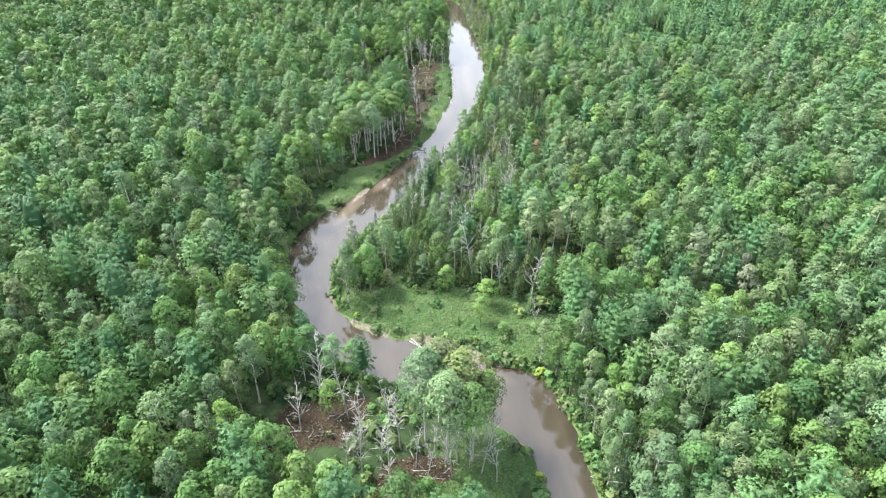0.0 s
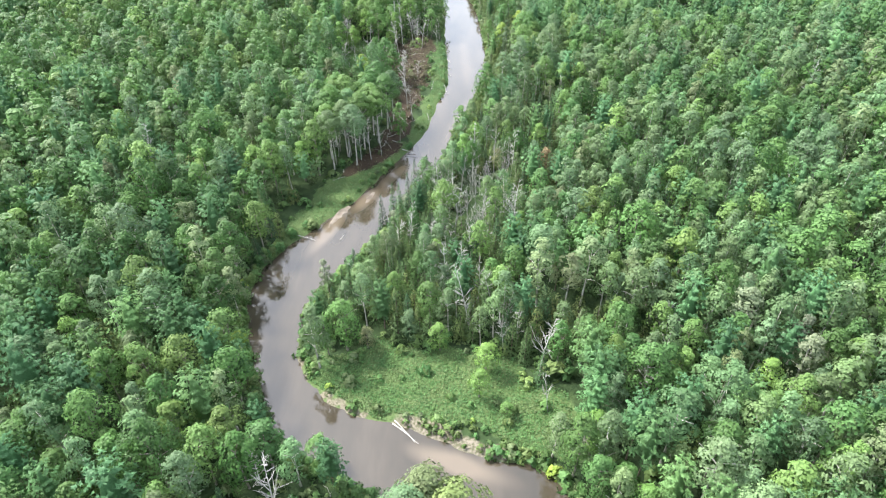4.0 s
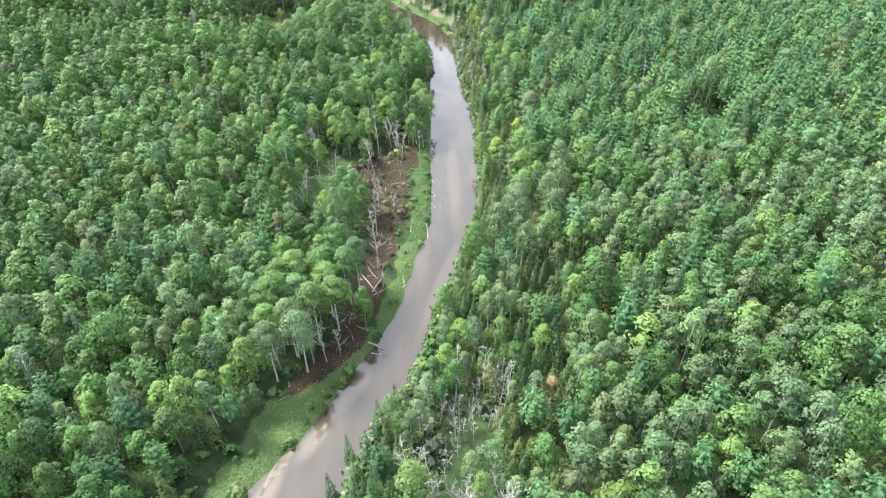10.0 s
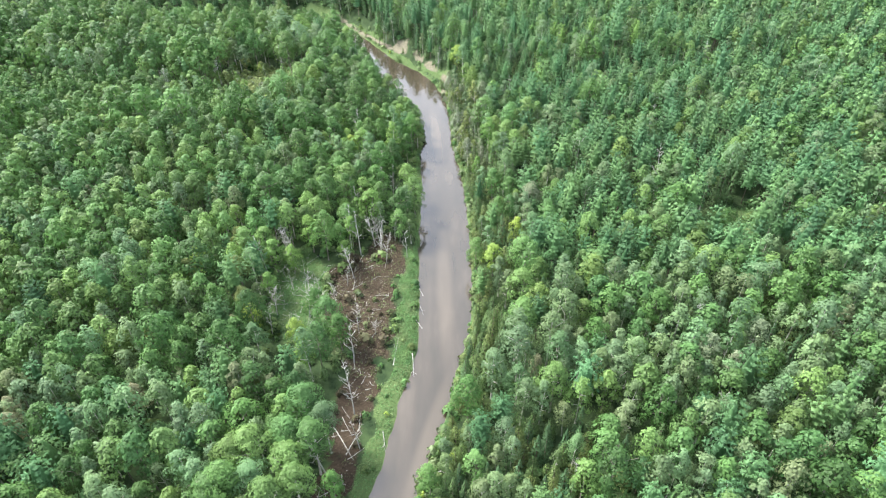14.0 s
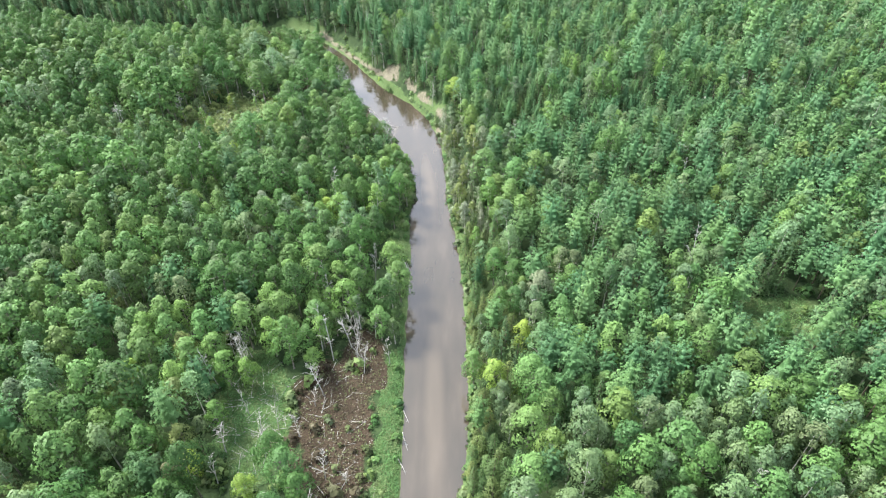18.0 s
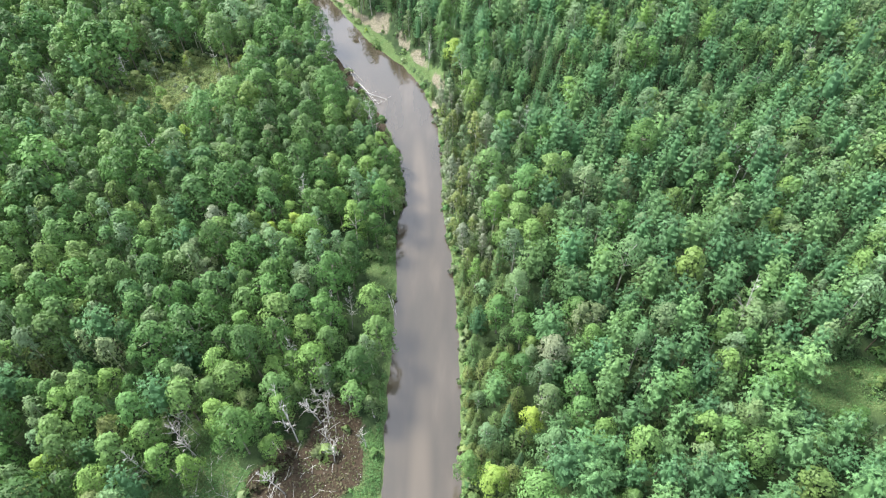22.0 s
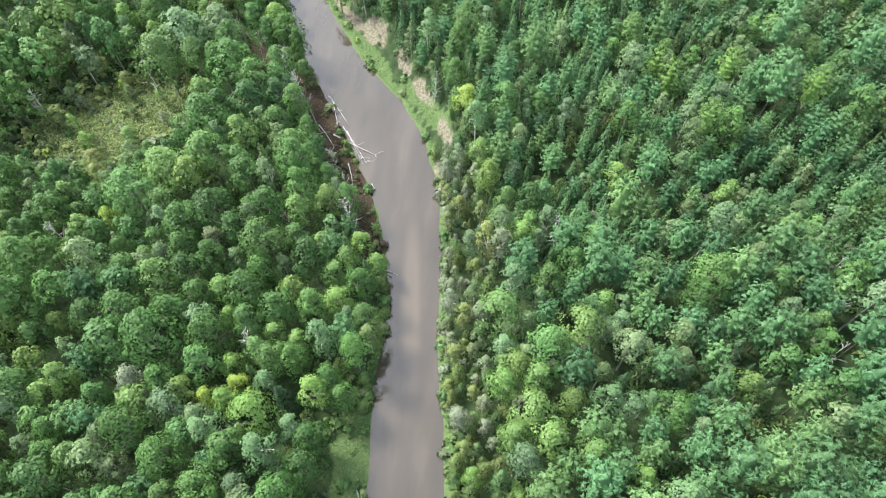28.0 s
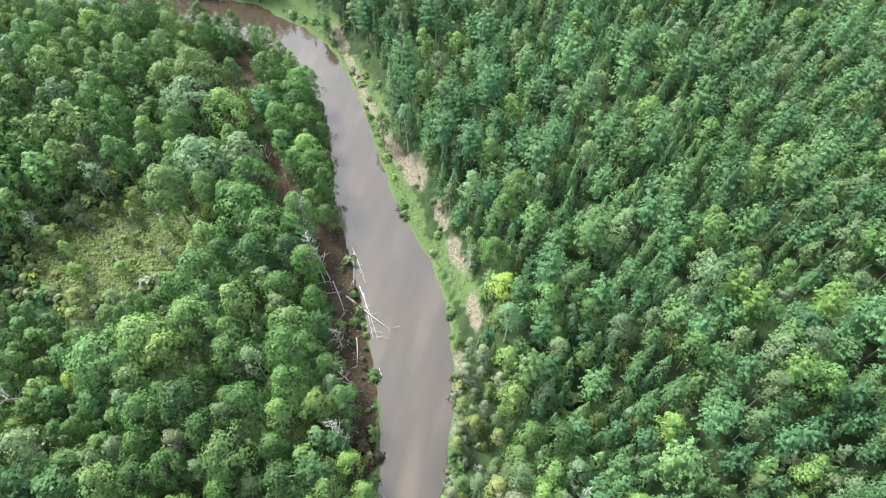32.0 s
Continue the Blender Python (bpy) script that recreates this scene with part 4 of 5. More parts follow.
GLADE_TREES = [("maple", "lime", -36, 269, 0.85, 1.0), ("maple", "lime", -31, 268.5, 0.7, 0.75), ("maple", "olive", -43.7, 261, 0.85, 0.95), ("maple", "lime", -27, 277.5, 0.9, 1.0), ("maple", "olive", -23, 281.5, 0.7, 0.75), ("maple", "lime", -15.6, 280, 0.8, 0.8),
               ("maple", "gold", -56.5, 267.5, 0.8, 0.85), ("maple", "olive", -57.5, 262, 0.8, 0.85), ("maple", "lime", -57.4, 280, 0.9, 1.0), ("maple", "lime", -50, 285, 0.85, 0.9), ("maple", "lime", -38, 286, 0.85, 0.9), ("maple", "olive", -47, 275, 0.8, 0.85),
               ("maple", "lime", -34.8, 256.5, 0.75, 0.8), ("maple", "gold", -37, 246, 0.7, 0.75), ("maple", "olive", -40, 251, 0.75, 0.8), ("maple", "rust", -41, 244, 0.55, 0.55), ("maple", "rust", -72, 242, 0.75, 0.6), ("maple", "rust", -55, 219, 0.85, 0.7),
               ("maple", "rust", -77, 211, 0.85, 0.65), ("oak", "oak", -21.2, 305, 1.0, 1.15), ("maple", "gold", -20.5, 328, 0.8, 0.8), ("maple", "gold", -25.8, 325.5, 0.75, 0.75)]
POPLARS = [(-28, 182), (-25, 189), (-22, 184.5), (-20.5, 193), (-18.5, 201), (-14.5, 205), (-16.5, 196.5), (-13, 210), (-31, 195), (-24.5, 197), (-26, 203), (-21, 207.5), (-17, 213), (-29.5, 188)]
CELLS = {}


def free(px, py, r, k):
    cx, cy = int(px // 8), int(py // 8)
    for i in (cx - 1, cx, cx + 1):
        for j in (cy - 1, cy, cy + 1):
            for ox, oy, orr in CELLS.get((i, j), ()):
                if (ox - px) ** 2 + (oy - py) ** 2 < (k * (r + orr)) ** 2:
                    return False
    return True


def take(px, py, r):
    CELLS.setdefault((int(px // 8), int(py // 8)), []).append((px, py, r))


def land(px, py):
    return float(survey(np.array([[px, py]], float))[2][0])


def joined(name, rows, source, mats, label, category):
    """Many plants as one mesh: rows of (x, y, z, scale, wide), each from a source of (crown, trunk)."""
    V, F, T, S, n = [], [], [], [], 0
    for px, py, hz, sc, wide in rows:
        crown, trunk = source(px, py)
        a = random.uniform(0, 6.28)
        rot = np.array([[math.cos(a), -math.sin(a), 0], [math.sin(a), math.cos(a), 0], [0, 0, 1]]) * np.array([[sc * wide, sc * wide, sc]]).T
        tint = random.random()
        for sl, part_mesh in enumerate((crown, trunk)):
            if part_mesh is None:
                continue
            vv, ff = part_mesh
            if ff.shape[1] == 4:
                ff = np.vstack([ff[:, [0, 1, 2]], ff[:, [0, 2, 3]]])
            V.append(vv @ rot.T + np.array([px, py, hz])); F.append(ff + n); n += len(vv)
            T.append(np.full(len(vv), tint)); S.append(np.full(len(ff), sl))
    me = mesh_of(name, np.vstack(V), np.vstack(F), mats, np.concatenate(T), np.concatenate(S))
    return tagged(new(name, me), label, category, kind="stuff")


MIX = ("maple", "oak", "aspen", "birch", "pine", "spruce", "cedar")


def plant_forest():
    rng = np.random.RandomState(11)
    N = 94000
    y = rng.uniform(36, 535, N)
    x = rng.uniform(-1, 1, N) * np.minimum(80 + (y - 40) * 0.57, 250)
    q = np.column_stack([x, y])
    s, right, h = survey(q)
    open_ground = np.maximum(np.maximum(blobs(q, MEADOWS), blobs(q, MUDS)), np.maximum(blobs(q, SANDS), blobs(q, CLEAR)))
    clump, clump2, clump3 = waves(x, y, 45.0, 14), waves(x, y, 28.0, 18), waves(x, y, 60.0, 6)
    pick, dice = rng.uniform(0, 1, N), rng.uniform(0, 1, N)
    trees, young = [], {k: [] for k in KINDS}
    for kind, leaf, px, py, sc, wide in CHOSEN + GROVE + GLADE_TREES + CHOSEN_CLEARING + BANK_SPRUCES + BANK_TREES + CLEARING_TREES + CHOSEN_MEADOW + CHOSEN_BEND + CHOSEN_GLADE + CHOSEN_REACH + CHOSEN_BLUFF:
        if not free(px, py, KINDS[kind][2] * wide, 0.45):
            continue
        place_tree(kind, px, py, land(px, py), sc, wide / sc, rng.uniform(0, 360), leaf, edge=sc < 0.85)
        take(px, py, KINDS[kind][2] * wide)
    for px, py in POPLARS:
        place_tree("poplar", px, py, land(px, py), rng.uniform(0.85, 1.0), rng.uniform(1.1, 1.35), rng.uniform(0, 360), random.choice(("maple", "aspen", "lime", "maple")))
        take(px, py, 3.2)
    for i in range(N):
        px, py, si, R = x[i], y[i], s[i], right[i]
        if si < 1.3 or open_ground[i] > 0.45:
            continue
        if R:
            if 112 < py < 215 and si < 34:
                w = (0.13, 0.03, 0.1, 0.1, 0.05, 0.19, 0.4)
            elif py > 372 - 22 * clump[i]:
                w = (0.07, 0.03, 0.05, 0.03, 0.44, 0.32, 0.06) if px < 60 else (0.1, 0.04, 0.1, 0.04, 0.58, 0.12, 0.02)
            elif si < 12 and py > 190:
                w = (0.08, 0.02, 0.07, 0.07, 0.04, 0.06, 0.66)
            elif py > 255 and px > 36:
                w = (0.13, 0.06, 0.08, 0.04, 0.6, 0.08, 0.01)
            elif px > 110:
                w = (0.12, 0.06, 0.42, 0.12, 0.22, 0.04, 0.02)
            else:
                w = (0.24, 0.1, 0.28, 0.16, 0.14, 0.04, 0.04)
        elif py < 225:
            w = (0.29, 0.2, 0.13, 0.06, 0.24, 0.04, 0.04)
        elif py < 330:
            w = (0.46, 0.3, 0.08, 0.05, 0.06, 0.02, 0.03)
        else:
            w = (0.38, 0.4, 0.08, 0.06, 0.03, 0.02, 0.03)
        c1, c2, c3 = clump[i], clump2[i], clump3[i]
        w = np.array(w) * np.array([1 + 0.5 * c1, 1 + 0.6 * c3, 1 - 0.6 * c1, 1 - 0.6 * c3, 1 + 0.8 * c2, 1 - 0.6 * c2, 1]).clip(0.1, 2)
        kind = MIX[min(6, int(np.searchsorted(np.cumsum(w / w.sum()), pick[i])))]
        sc = 0.8 + 0.38 * dice[i] + 0.06 * c2
        if si < 7:
            sc *= (0.62 + 0.055 * si) if R else (0.8 + 0.028 * si)
        if R and 112 < py < 215 and si < 34:
            sc *= 0.78
        if R and 132 < py < 200 and si < 4.5:
            continue
        if R and py < 112 and si < 7:
            sc *= 1.22
        if R and 318 < py < 388 and si < 9:
            kind, sc = ("birch", "birch", "aspen", "cedar")[int(dice[i] * 23 % 4)], sc * (0.5 + 0.6 * (pick[i] * 9.7 % 1))
        if kind == "oak" and not R and py > 320:
            sc *= 1.12
        if not R and px < -45 and 352 < py < 392:
            sc *= 0.68
        if not R and py > 436 and si < 14:
            sc *= 0.7
        if R and py > 365:
            sc *= {"pine": 1.12 if dice[i] * 13 % 1 < 0.3 else 0.74, "spruce": 0.86}.get(kind, 0.85)
        wide = 0.88 + 0.28 * ((dice[i] * 7.3) % 1)
        r = KINDS[kind][2] * sc * wide
        if si < r * 0.4 or not free(px, py, r, 0.6 if R and py > 255 and px > 36 else 0.57):
            continue
        take(px, py, r)
        trees.append((kind, px, py, h[i], sc, wide, si))
    # young trees that fill the gaps under the canopy
    for i in range(0, N, 2):
        px, py, si = x[i] + 1.7, y[i] - 1.1, s[i]
        if si < 4 or open_ground[i] > 0.2:
            continue
        kind = ("maple", "aspen", "spruce", "birch", "pine", "cedar")[int(dice[i] * 31 % 6)]
        sc = 0.5 + 0.3 * pick[i]
        r = KINDS[kind][2] * sc
        if free(px, py, r, 0.68):
            take(px, py, r)
            young[kind].append((px, py, h[i], sc, 1.1))
    # those that stand along the river are trees of their own, the rest is forest
    count = dict.fromkeys(KINDS, 0)
    rest = {k: [] for k in MIX + ("fir",)}
    for kind, px, py, hz, sc, wide, si in sorted(trees, key=lambda t: t[6] - 0.02 * t[2]):
        if count[kind] < KINDS[kind][4]:
            count[kind] += 1
            d = random.random()
            leaf = kind
            if kind == "maple" and px < 0 and 230 < py < 350 and d > 0.8:
                leaf = "lime"
            elif kind in ("maple", "aspen", "birch") and d < 0.05:
                leaf = "lime" if d < 0.04 else "beige"
            if kind in ("birch", "aspen") and px > 0 and 318 < py < 388 and si < 10:
                leaf = ("grey", "beige", "olive", "birch")[int(d * 3.99)]
            if kind == "spruce" and py > 365 and d < 0.6:
                leaf = "pine"
            place_tree(kind, px, py, hz, sc, wide, random.uniform(0, 360), leaf, random.uniform(-3, 3), si < 10)
        else:
            rest["fir" if kind == "spruce" and py > 365 and px > 0 else kind].append((px, py, hz, sc, wide))
    for name, rows in rest.items():
        kind, leaf = ("spruce", "pine") if name == "fir" else (name, name)
        joined(name + "_forest", rows, lambda px, py: STAND[kind, random.randrange(VARIANTS), 1 if -85 < px < 95 + 0.06 * py else 2 if abs(px - 10) < 165 else 3], [LEAF[leaf], KINDS[kind][3]],
               "dense stand of slender light green fir trees" if name == "fir" else "dense stand of " + LABELS[kind].split(" with")[0] + " trees", "forest")
    for kind in ("maple", "aspen", "spruce", "birch", "pine", "cedar"):
        joined("young_" + kind + "_trees", young[kind], lambda px, py: (STAND[kind, random.randrange(VARIANTS), 2 if abs(px - 10) < 100 else 3][0], None), [LEAF[kind]],
               "young " + kind + " trees filling gaps under the forest canopy", "forest")
    # the forest goes on all round
    step = 6.7
    gx, gy = np.meshgrid(np.arange(-345, 346, step), np.arange(-75, 650, step))
    q = np.column_stack([gx.ravel(), gy.ravel()]) + rng.uniform(-2.3, 2.3, (gx.size, 2))
    inside = (q[:, 1] > 36) & (q[:, 1] < 535) & (np.abs(q[:, 0]) < np.minimum(80 + (q[:, 1] - 40) * 0.57, 250) + 1.5)
    s, right, h = survey(q)
    q, h = q[~inside & (s > 3.5)], h[~inside & (s > 3.5)]
    kinds = rng.choice(5, len(q), p=(0.3, 0.24, 0.16, 0.2, 0.1))
    for k, (kind, lobes, base, r, top) in enumerate((("maple", 9, 2.4, 4.0, 15), ("oak", 10, 2.8, 4.3, 16), ("aspen", 8, 3.0, 3.4, 16), ("pine", 8, 3.0, 3.6, 16.5), ("spruce", 7, 0.5, 2.6, 13))):
        low = [(leafy_crown(np.random.RandomState(700 + 7 * k + j), top, base, r, lobes, 8, 1.6, 0.14, (0.28, 0.46), False), None) for j in range(4)]
        rows = [(x, y, z, sc, 1.0) for (x, y), z, sc in zip(q[kinds == k], h[kinds == k], rng.uniform(0.8, 1.15, (kinds == k).sum()))]
        joined("distant_" + kind + "_forest", rows, lambda px, py: low[random.randrange(4)], [LEAF[kind]], "distant forest of " + kind + " trees round the river", "forest")


plant_forest()


# ---- bare dead trees ----
def snag_lines(rng, height, r0, arms=18, spread=1.35):
    lean = rng.uniform(-1.0, 1.0, 2)
    trunk = [[(lean[0] * f * f, lean[1] * f * f, height * f, r0 * (1 - 0.88 * f)) for f in (0, 0.25, 0.5, 0.75, 1)]]
    boughs = []
    for j in range(arms):
        f = rng.uniform(0.3, 0.97)
        a = j * 2.4 + rng.uniform(0, 0.9)
        L = spread * (1.3 - f) * rng.uniform(0.5, 1.4)
        p = np.array([lean[0] * f * f, lean[1] * f * f, height * f])
        d = np.array([math.cos(a), math.sin(a), rng.uniform(0.5, 1.5)])
        boughs.append([(*p, r0 * 0.4 * (1.1 - f) + 0.035), (*(p + d * L * 0.55 + rng.normal(size=3) * 0.12), 0.042), (*(p + d * L), 0.018)])
        for k in range(3):
            q = p + d * L * rng.uniform(0.35, 0.9)
            boughs.append([(*q, 0.03), (*(q + (d + rng.normal(size=3) * 0.7) * L * 0.45), 0.012)])
    return trunk, boughs


SNAG = []
for k in range(6):
    r_ = np.random.RandomState(500 + k)
    tl, bl = snag_lines(r_, (11.0, 8.5, 13.0, 7.5, 10.0, 14.0)[k], (0.12, 0.1, 0.14, 0.09, 0.11, 0.13)[k], (18, 14, 16, 20, 8, 22)[k])
    SNAG.append((mesh_of("dead_trunk", *stems(tl, 5), [DEADWOOD]), mesh_of("dead_boughs", *stems(bl, 3), [DEADWOOD])))
SNAGS = [(-9, 75), (-10, 77), (-14, 70), (0, 68), (2, 67), (6, 71), (-14, 64), (12, 122), (14, 120), (9, 127), (2, 138), (-1, 146), (-9, 143), (-6, 145), (2, 128), (7, 119),
         (13, 121), (16, 115), (15, 127), (44, 113), (-62, 111), (-57, 117), (-13, 276), (-8, 283), (-14, 266), (-37, 277), (-15, 290), (-9, 288), (-9, 280), (-16, 279),
         (-5, 303), (-10, 303), (-26, 406), (-11, 379), (-8, 371), (-6, 376), (-19, 334), (-20, 321), (-26, 396), (-4, 365), (-83, 419), (-28, 408), (-24, 401), (-101, 396), (-67, 359), (-105, 384), (-60, 404), (13.3, 114.5), (2, 127), (6.8, 118.6), (36.6, 101), (44.4, 115),
         (-14.8, 70.6), (-7.8, 69.5), (-1.8, 68.6), (1.1, 63.7), (4, 65.6), (6, 64.5), (-10, 72), (-5, 66), (-11, 66), (8.5, 63), (-17, 67)]


def plant_snags():
    rng = np.random.RandomState(77)
    spots = [(x, y, 1.0) for x, y in SNAGS]
    q = np.column_stack([np.where(rng.uniform(0, 1, 900) < 0.5, rng.uniform(-130, 150, 900), rng.uniform(-42, 20, 900)), rng.uniform(60, 470, 900)])
    s, right, h = survey(q)
    edge = np.maximum(blobs(q, MUDS, 0.9), blobs(q, [(8, 150, 26, 11, 75), (-20, 197, 20, 7, 58), (10, 170, 14, 8, 60), (-30, 264, 20, 10, 102)]))
    for i in np.nonzero((s > 3) & ((edge > 0.4) | (rng.uniform(0, 1, 900) < 0.08)))[0]:
        if len(spots) < 190:
            spots.append((q[i, 0], q[i, 1], rng.uniform(0.7, 1.25)))
    for k in range(34):
        a, r = rng.uniform(0, 6.28), rng.uniform(0, 1) ** 0.5
        u, v = 17 * r * math.cos(a), 8 * r * math.sin(a)
        spots.append((10 + 0.47 * u - 0.88 * v, 163 + 0.88 * u + 0.47 * v, rng.uniform(0.4, 0.7)))
    for x, y, f in spots:
        k = rng.randint(6)
        root = new("dead_tree")
        sc = f * rng.uniform(0.95, 1.35)
        root.matrix_basis = pose(x, y, land(x, y) - 0.1, rng.uniform(-7, 7), rng.uniform(-7, 7), rng.uniform(0, 360)) @ Matrix.Diagonal((sc, sc, sc, 1))
        tagged(root, "bare dead tree with bleached grey trunk and branches", "tree", "dead trees")
        for nm, me in zip(("trunk", "bare_crown"), SNAG[k]):
            new(nm, me).parent = root


plant_snags()


# ---- shrubs ----
def shrub_crown(rng, r, h, lobes, per, size):
    return leafy_crown(rng, h, -h * 0.45, r, lobes, per, size, 0.14, (0.26, 0.44), False)


SHRUB_NEAR = [shrub_crown(np.random.RandomState(300 + k), 1.35, 2.0, 16, 26, 0.32) for k in range(4)]
SHRUB_FAR = [shrub_crown(np.random.RandomState(320 + k), 1.35, 2.0, 6, 8, 0.7) for k in range(4)]
SHRUB_MESH = {}
SHRUB_LABELS = {"olive": "yellowish olive shrub in the clearing", "shrub": "low rounded green shrub beside the river", "grey": "greyish green willow shrub on the river bank", "gold": "yellow-green shrub at the river bank",
                "sedge": "brownish dry shrub in the clearing", "cedar": "olive green bush at the edge of the forest"}


def plant_shrubs():
    rng = np.random.RandomState(21)
    N = 15000
    y = rng.uniform(40, 505, N)
    x = rng.uniform(-1, 1, N) * np.minimum(80 + (y - 40) * 0.57, 245)
    near = rng.uniform(0, 1, N) < 0.5
    line = np.where(rng.uniform(0, 1, N)[:, None] < 0.5, LEFT[rng.randint(8, len(LEFT) - 12, N)], RIGHT[rng.randint(8, len(RIGHT) - 12, N)])
    x = np.where(near, line[:, 0] + rng.normal(0, 7, N), x)
    y = np.where(near, line[:, 1] + rng.normal(0, 7, N), y)
    # a first row that leans out over the water, and low growth on the open ground
    for k, bank in ((0, LEFT[10:-14]), (1, RIGHT[10:-14])):
        n = 1500
        i = rng.randint(0, len(bank) - 1, n)
        p = bank[i] + (bank[i + 1] - bank[i]) * rng.uniform(0, 1, n)[:, None]
        d = bank[i + 1] - bank[i]
        out = np.column_stack([-d[:, 1], d[:, 0]]) / np.linalg.norm(d, axis=1)[:, None] * (1 - 2 * k)
        p = p + out * rng.uniform(0.2, 2.2, n)[:, None]
        x[k * n:k * n + n], y[k * n:k * n + n] = p[:, 0], p[:, 1]
    x[3000:3800], y[3000:3800] = rng.uniform(-102, -50, 800), rng.uniform(380, 418, 800)
    x[3800:4300], y[3800:4300] = rng.uniform(-42, 5, 500), rng.uniform(235, 292, 500)
    x[4300:4700], y[4300:4700] = rng.uniform(-35, 22, 400), rng.uniform(56, 122, 400)
    q = np.column_stack([x, y])
    s, right, h = survey(q)
    mead, mud, sand = blobs(q, MEADOWS), blobs(q, MUDS), blobs(q, SANDS)
    clearing = blobs(q, [(-70, 396, 23, 16, 25)])
    dice = rng.uniform(0, 1, N)
    things, rest = [], []
    for i in range(N):
        si = s[i]
        if si < 0.1 or (si < 0.7 and i >= 3000) or (mead[i] > 0.5 and dice[i] > 0.08) or (mud[i] > 0.5 and dice[i] > 0.14) or (sand[i] > 0.5 and dice[i] > 0.22):
            continue
        if not right[i] and si < 6 and 150 < y[i] < 330 and dice[i] > 0.07:
            continue
        if not right[i] and 54 < y[i] < 82 and x[i] > 4 and dice[i] > 0.06:
            continue
        if right[i] and si < 6 and 384 < y[i] < 492 and dice[i] > 0.05:
            continue
        sc = 0.45 + 0.75 * rng.uniform() ** 1.5
        if si > 8 and mead[i] < 0.3:
            sc *= 1.35
        r = 1.2 * sc
        if not free(x[i], y[i], r, 0.3 if i < 3000 else 0.55 if si < 9 else 0.42):
            continue
        take(x[i], y[i], r)
        leaf = "shrub"
        d = dice[i] * 17 % 1
        if right[i] and si < 7 and 235 < y[i] < 335:
            leaf = "cedar" if d < 0.55 else "shrub"
        elif right[i] and (325 < y[i] < 380 or 155 < y[i] < 182) and d < 0.6:
            leaf = "grey"
        elif clearing[i] > 0.3:
            leaf = ("shrub", "olive", "grey", "olive")[int(d * 3.99)] if d < 0.95 else "gold"
        elif d < 0.03 and si < 12:
            leaf = "gold"
        elif mud[i] > 0.3 and d < 0.6:
            leaf = "sedge"
        (things if si < 6 or clearing[i] > 0.3 else rest).append((x[i], y[i], h[i], sc, rng.uniform(0.85, 1.25), leaf))
    for px, py, hz, sc, wide, leaf in things[:300]:
        k = rng.randint(4)
        if (k, leaf) not in SHRUB_MESH:
            SHRUB_MESH[k, leaf] = mesh_of("shrub", *SHRUB_NEAR[k], [LEAF[leaf]])
        ob = new("shrub", SHRUB_MESH[k, leaf])
        ob.matrix_basis = pose(px, py, hz - 0.05, 0, 0, rng.uniform(0, 360)) @ Matrix.Diagonal((sc * wide, sc * wide, sc, 1))
        tagged(ob, SHRUB_LABELS[leaf], "shrub", "shrubs along the river")
    rest += things[300:]
    for leaf in ("shrub", "grey", "gold", "sedge", "cedar", "olive"):
        rows = [t[:5] for t in rest if t[5] == leaf]
        if rows:
            joined(leaf + "_underbrush" if leaf != "shrub" else "underbrush", rows, lambda px, py: (SHRUB_FAR[random.randrange(4)], None), [LEAF[leaf]], "low leafy underbrush between the trees", "underbrush")


plant_shrubs()


# ---- fallen logs ----
def log_mesh(rng, length, r0, arms):
    lines = [[(length * f, 0.12 * math.sin(f * 4 + r0 * 40), r0 * 0.6, r0 * (1 - 0.75 * f)) for f in (0, 0.3, 0.65, 1)]]
    for j in range(arms):
        f = rng.uniform(0.35, 0.98)
        L = length * 0.16 * rng.uniform(0.5, 1.3)
        a = rng.choice((-1, 1)) * rng.uniform(0.4, 1.1)
        p = np.array([length * f, 0, r0 * 0.7])
        e = p + np.array([math.cos(a) * L, math.sin(a) * L, rng.uniform(0.0, 0.5) * L])
        lines.append([(*p, 0.05), (*((p + e) / 2 + rng.normal(size=3) * 0.05), 0.035), (*e, 0.015)])
    return mesh_of("log", *stems(lines, 6), [DEADWOOD])


# from (butt) to (tip), thickness, branches
LOGS_BLUFF = [(-14.9, 396.3, -3.3, 390.9, 0.2, 5), (-18.4, 410.4, -11.8, 400.9, 0.16, 3), (-12.9, 399.9, -5.5, 388.2, 0.13, 6), (-11.6, 398.5, -6.5, 388.0, 0.1, 3), (-9.7, 387.3, -7.6, 380.6, 0.15, 2),
        (-18.9, 399.4, -13.6, 391.9, 0.15, 3), (-6.7, 372.9, -4.6, 365.4, 0.15, 2), (-30.5, 405.4, -26.7, 400.8, 0.12, 6), (-3.3, 382.1, -2.3, 380.1, 0.1, 2), (1.6, 358.6, 5.3, 357.6, 0.14, 1),
        (-16.7, 408.1, -13.5, 396.6, 0.13, 4)]
LOGS_REACH = [(2.1, 313.3, 4.3, 308.1, 0.18, 1), (2.9, 313.6, 4.6, 307.2, 0.13, 1), (3.2, 238.2, 3.8, 231.3, 0.16, 4), (3.9, 250, 5.5, 246.6, 0.13, 3), (-11.6, 239.6, -10.1, 231.6, 0.16, 3),
        (-1.3, 234, -0.2, 243.8, 0.13, 3), (-10, 209.6, -7.3, 215.8, 0.14, 1), (-13.5, 216.5, -8.1, 208.4, 0.17, 0), (8.3, 205.1, 11.2, 205.6, 0.15, 2), (-2.4, 215.7, -1.8, 210.5, 0.12, 4),
        (-23.1, 151.2, -21.9, 153.6, 0.1, 1)]
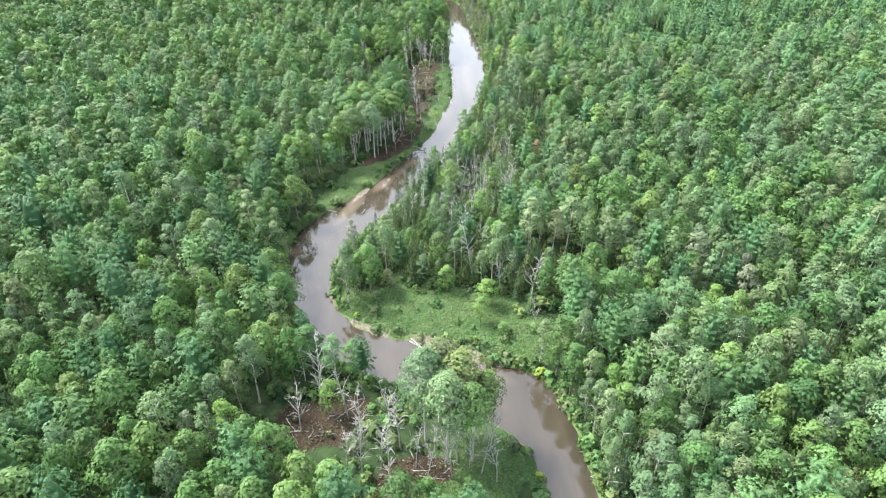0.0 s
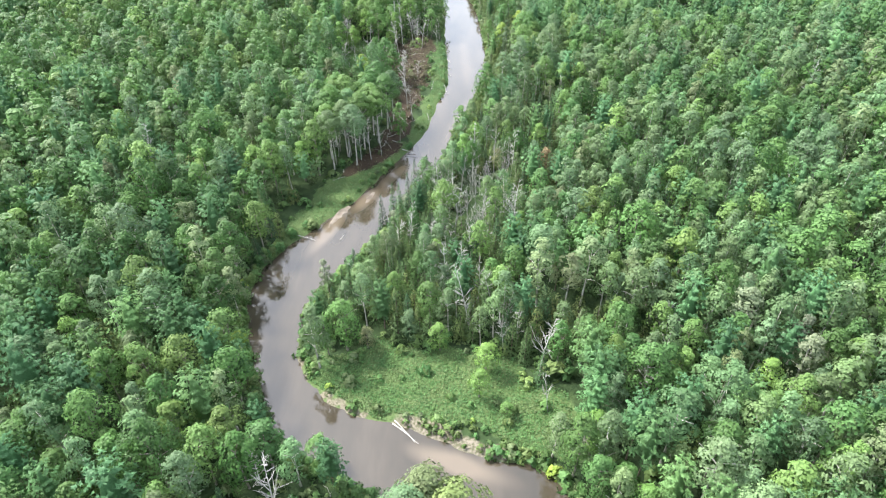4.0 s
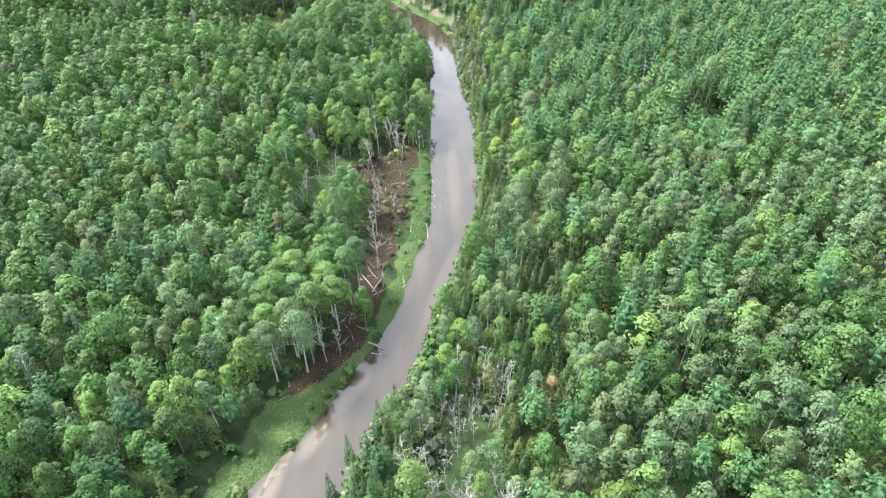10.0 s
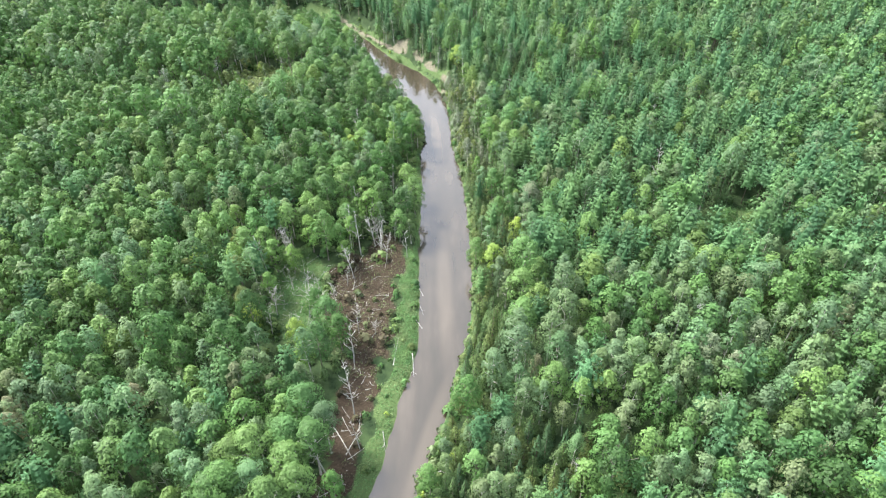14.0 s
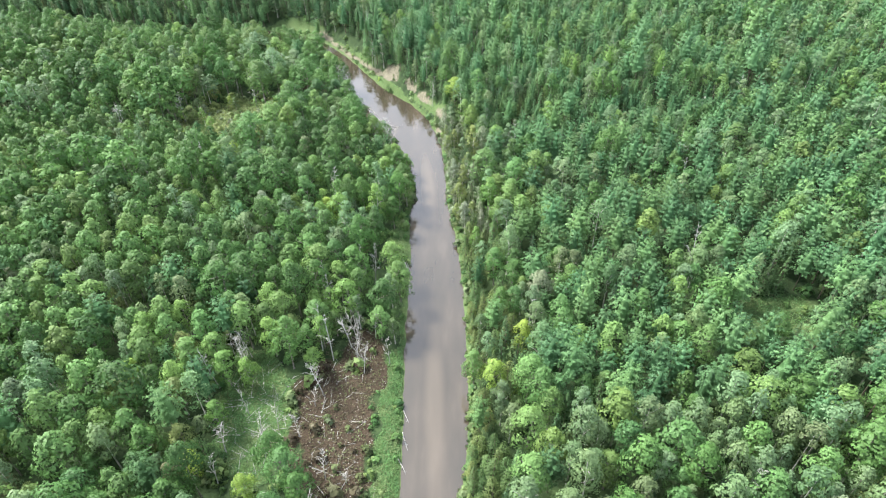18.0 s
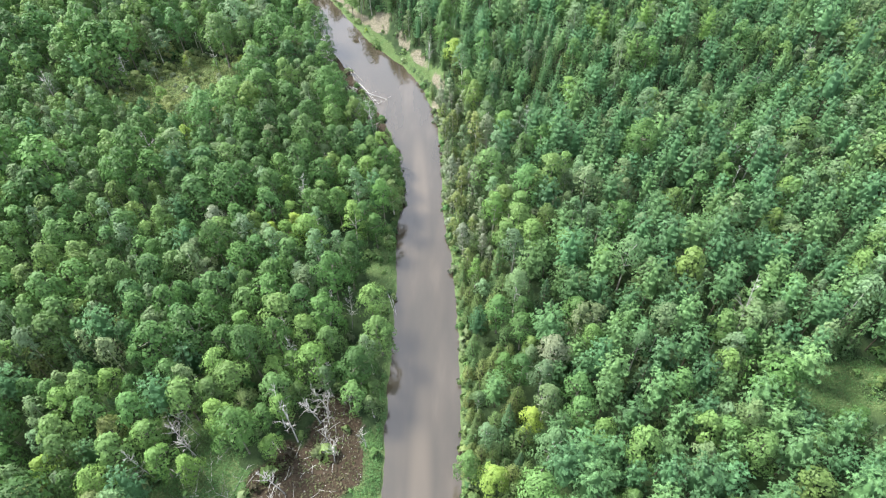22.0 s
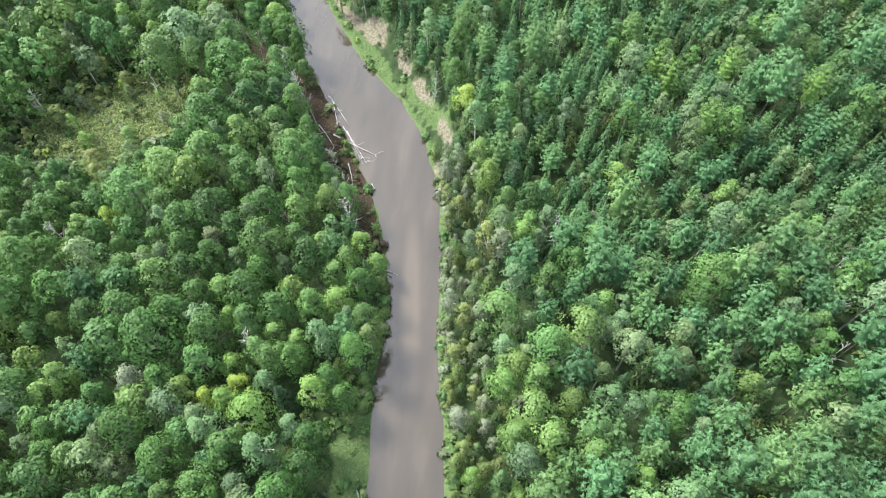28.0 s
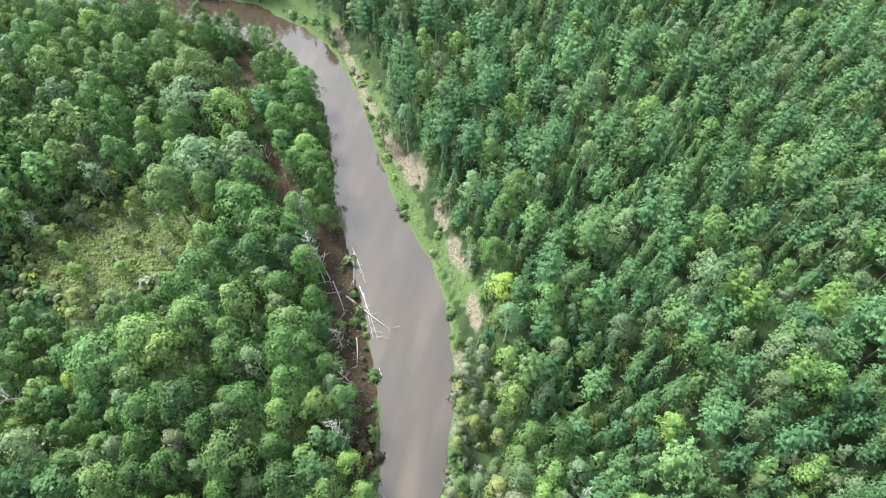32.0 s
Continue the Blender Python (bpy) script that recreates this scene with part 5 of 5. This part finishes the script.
LOGS_BEND = [(29.5, 65, 23.6, 71, 0.2, 9), (30, 62.5, 24.4, 64.5, 0.16, 8), (0.9, 186.9, 4.0, 186.8, 0.13, 0), (-14.5, 146.5, -11.9, 150.4, 0.16, 3), (-7.4, 98.3, -2.6, 94.1, 0.16, 0), (-7.0, 98.9, -3.4, 94.4, 0.13, 0), (-25.3, 127.7, -22.6, 134.4, 0.16, 2),
        (-37.5, 105.2, -32.0, 103, 0.13, 5), (-33.7, 152.9, -28.9, 151.1, 0.12, 0), (-12.6, 74.1, -8.7, 68.6, 0.16, 0), (-28.4, 73.5, -24.6, 73.9, 0.16, 1), (4.6, 256.5, 5.7, 252, 0.1, 2),
        (4.5, 262.5, 5.6, 259, 0.1, 2), (-9.6, 193, -5.6, 191.5, 0.17, 7), (-8.6, 190.5, -5.2, 189.5, 0.12, 6)]


def lay_log(rng, x0, y0, x1, y1, r0, arms, label="bleached fallen tree trunk lying at the water's edge"):
    ob = new("fallen_log", log_mesh(rng, math.hypot(x1 - x0, y1 - y0), r0, arms))
    z0, z1 = max(land(x0, y0), -0.05), max(land(x1, y1), -0.05)
    ob.matrix_basis = pose(x0, y0, z0 + 0.02, 0, -math.degrees(math.atan2(z1 - z0, math.hypot(x1 - x0, y1 - y0))), math.degrees(math.atan2(y1 - y0, x1 - x0)))
    tagged(ob, label, "log", "fallen logs")


def lay_logs():
    rng = np.random.RandomState(5)
    for row in LOGS_BLUFF + LOGS_REACH + LOGS_BEND:
        lay_log(rng, *row)
    # thin poles strewn over the mud and the glade
    q = np.column_stack([rng.uniform(-45, 8, 3000), rng.uniform(60, 420, 3000)])
    ok = np.nonzero((np.maximum(blobs(q, MUDS), blobs(q, [(-28, 258, 18, 8, 105)])) > 0.6) & (survey(q)[0] > 2.5))[0]
    for i in ok[:120]:
        a, L = rng.uniform(0, 6.28), rng.uniform(1.5, 5.5)
        x, y = q[i]
        lay_log(rng, x, y, x + math.cos(a) * L, y + math.sin(a) * L, rng.uniform(0.05, 0.1), rng.randint(0, 4), "thin grey fallen trunk lying on open ground")
    # long bleached poles in the wet glade
    for k in range(48):
        a, r = rng.uniform(0, 6.28), rng.uniform(0, 1) ** 0.5
        u, v = 17 * r * math.cos(a), 7.5 * r * math.sin(a)
        x, y = -29 - 0.2 * u - 0.98 * v, 259 + 0.98 * u - 0.2 * v
        b, L = rng.normal(2.1, 0.9), rng.uniform(3.5, 8.5)
        lay_log(rng, x, y, x + math.cos(b) * L, y + math.sin(b) * L, rng.uniform(0.07, 0.13), rng.randint(0, 5), "long bleached trunk lying in the grassy glade")


lay_logs()


# ---- grass, sedge and litter ----
def strew(name, leaf, test, density_count, size, lift, label, category, seed, flat=False):
    rng = np.random.RandomState(seed)
    n = density_count
    line = np.where(rng.uniform(0, 1, n)[:, None] < 0.5, LEFT[rng.randint(10, len(LEFT) - 14, n)], RIGHT[rng.randint(10, len(RIGHT) - 14, n)])
    q = line + rng.normal(0, 9, (n, 2))
    wide = rng.uniform(0, 1, n) < 0.3
    q[wide] = np.column_stack([rng.uniform(-42, 24, n), rng.uniform(56, 125, n)])[wide]
    wide = rng.uniform(0, 1, n) < 0.25
    q[wide] = np.column_stack([rng.uniform(-42, 6, n), rng.uniform(230, 292, n)])[wide]
    far = rng.uniform(0, 1, n) < 0.1
    q[far] = np.column_stack([rng.uniform(-92, -52, n), rng.uniform(385, 415, n)])[far]
    glade = rng.uniform(0, 1, n) < 0.02
    q[glade] = np.column_stack([rng.uniform(86, 110, n), rng.uniform(278, 296, n)])[glade]
    s, right, h = survey(q)
    keep = test(q, s)
    q, h = q[keep], h[keep]
    m = len(q)
    up = rng.uniform(0.1, 1, m)
    at = np.column_stack([q, h + up * lift])
    nr = np.column_stack([rng.normal(size=(m, 2)) * (0.2 if flat else 0.55), np.ones(m)])
    al = np.column_stack([rng.normal(size=(m, 2)), np.full(m, 0.0 if flat else 0.6)])
    ln = size * rng.uniform(0.6, 1.4, m)
    v, f = sprays(at, nr, al, ln, ln * rng.uniform(0.4, 0.8, m))
    tint = np.repeat(np.clip(0.5 + 0.4 * waves(q[:, 0], q[:, 1], 11, 2) + rng.uniform(-0.2, 0.2, m), 0, 0.999), 3)
    tagged(new(name, mesh_of(name, v, f, [LEAF[leaf] if leaf in LEAF else DEADWOOD], tint)), label, category, kind="stuff")


strew("grass", "grass", lambda q, s: (s > 0.25) & (blobs(q, [(-70, 397, 23, 15, 26)]) < 0.4) & (np.maximum(blobs(q, MEADOWS), (s < 1.6) * 0.8) > 0.4) & (blobs(q, SANDS) < 0.4) & (blobs(q, MUDS) < 0.6), 400000, 0.32, 0.5,
      "tall green grass and herbs on the river meadow", "grass", 31)
strew("sedge", "sedge", lambda q, s: (s > 0.6) & (blobs(q, MUDS + [(-70, 396, 22, 15, 25), (10, 164, 15, 7, 66)], 0.6) > 0.3), 60000, 0.45, 0.4, "dry brownish sedge on mud and clearing", "sedge", 32)
strew("litter", "wood", lambda q, s: (s > 0.6) & (blobs(q, MUDS) > 0.6), 9000, 0.24, 0.06, "pale chips and twigs scattered on the mud", "litter", 33, True)
strew("dry_grass", "olive", lambda q, s: (s > 3) & (blobs(q, [(-69, 397, 21, 14, 28)], 0.6) > 0.35), 150000, 0.5, 0.7, "pale olive dry grass in the clearing", "grass", 34)
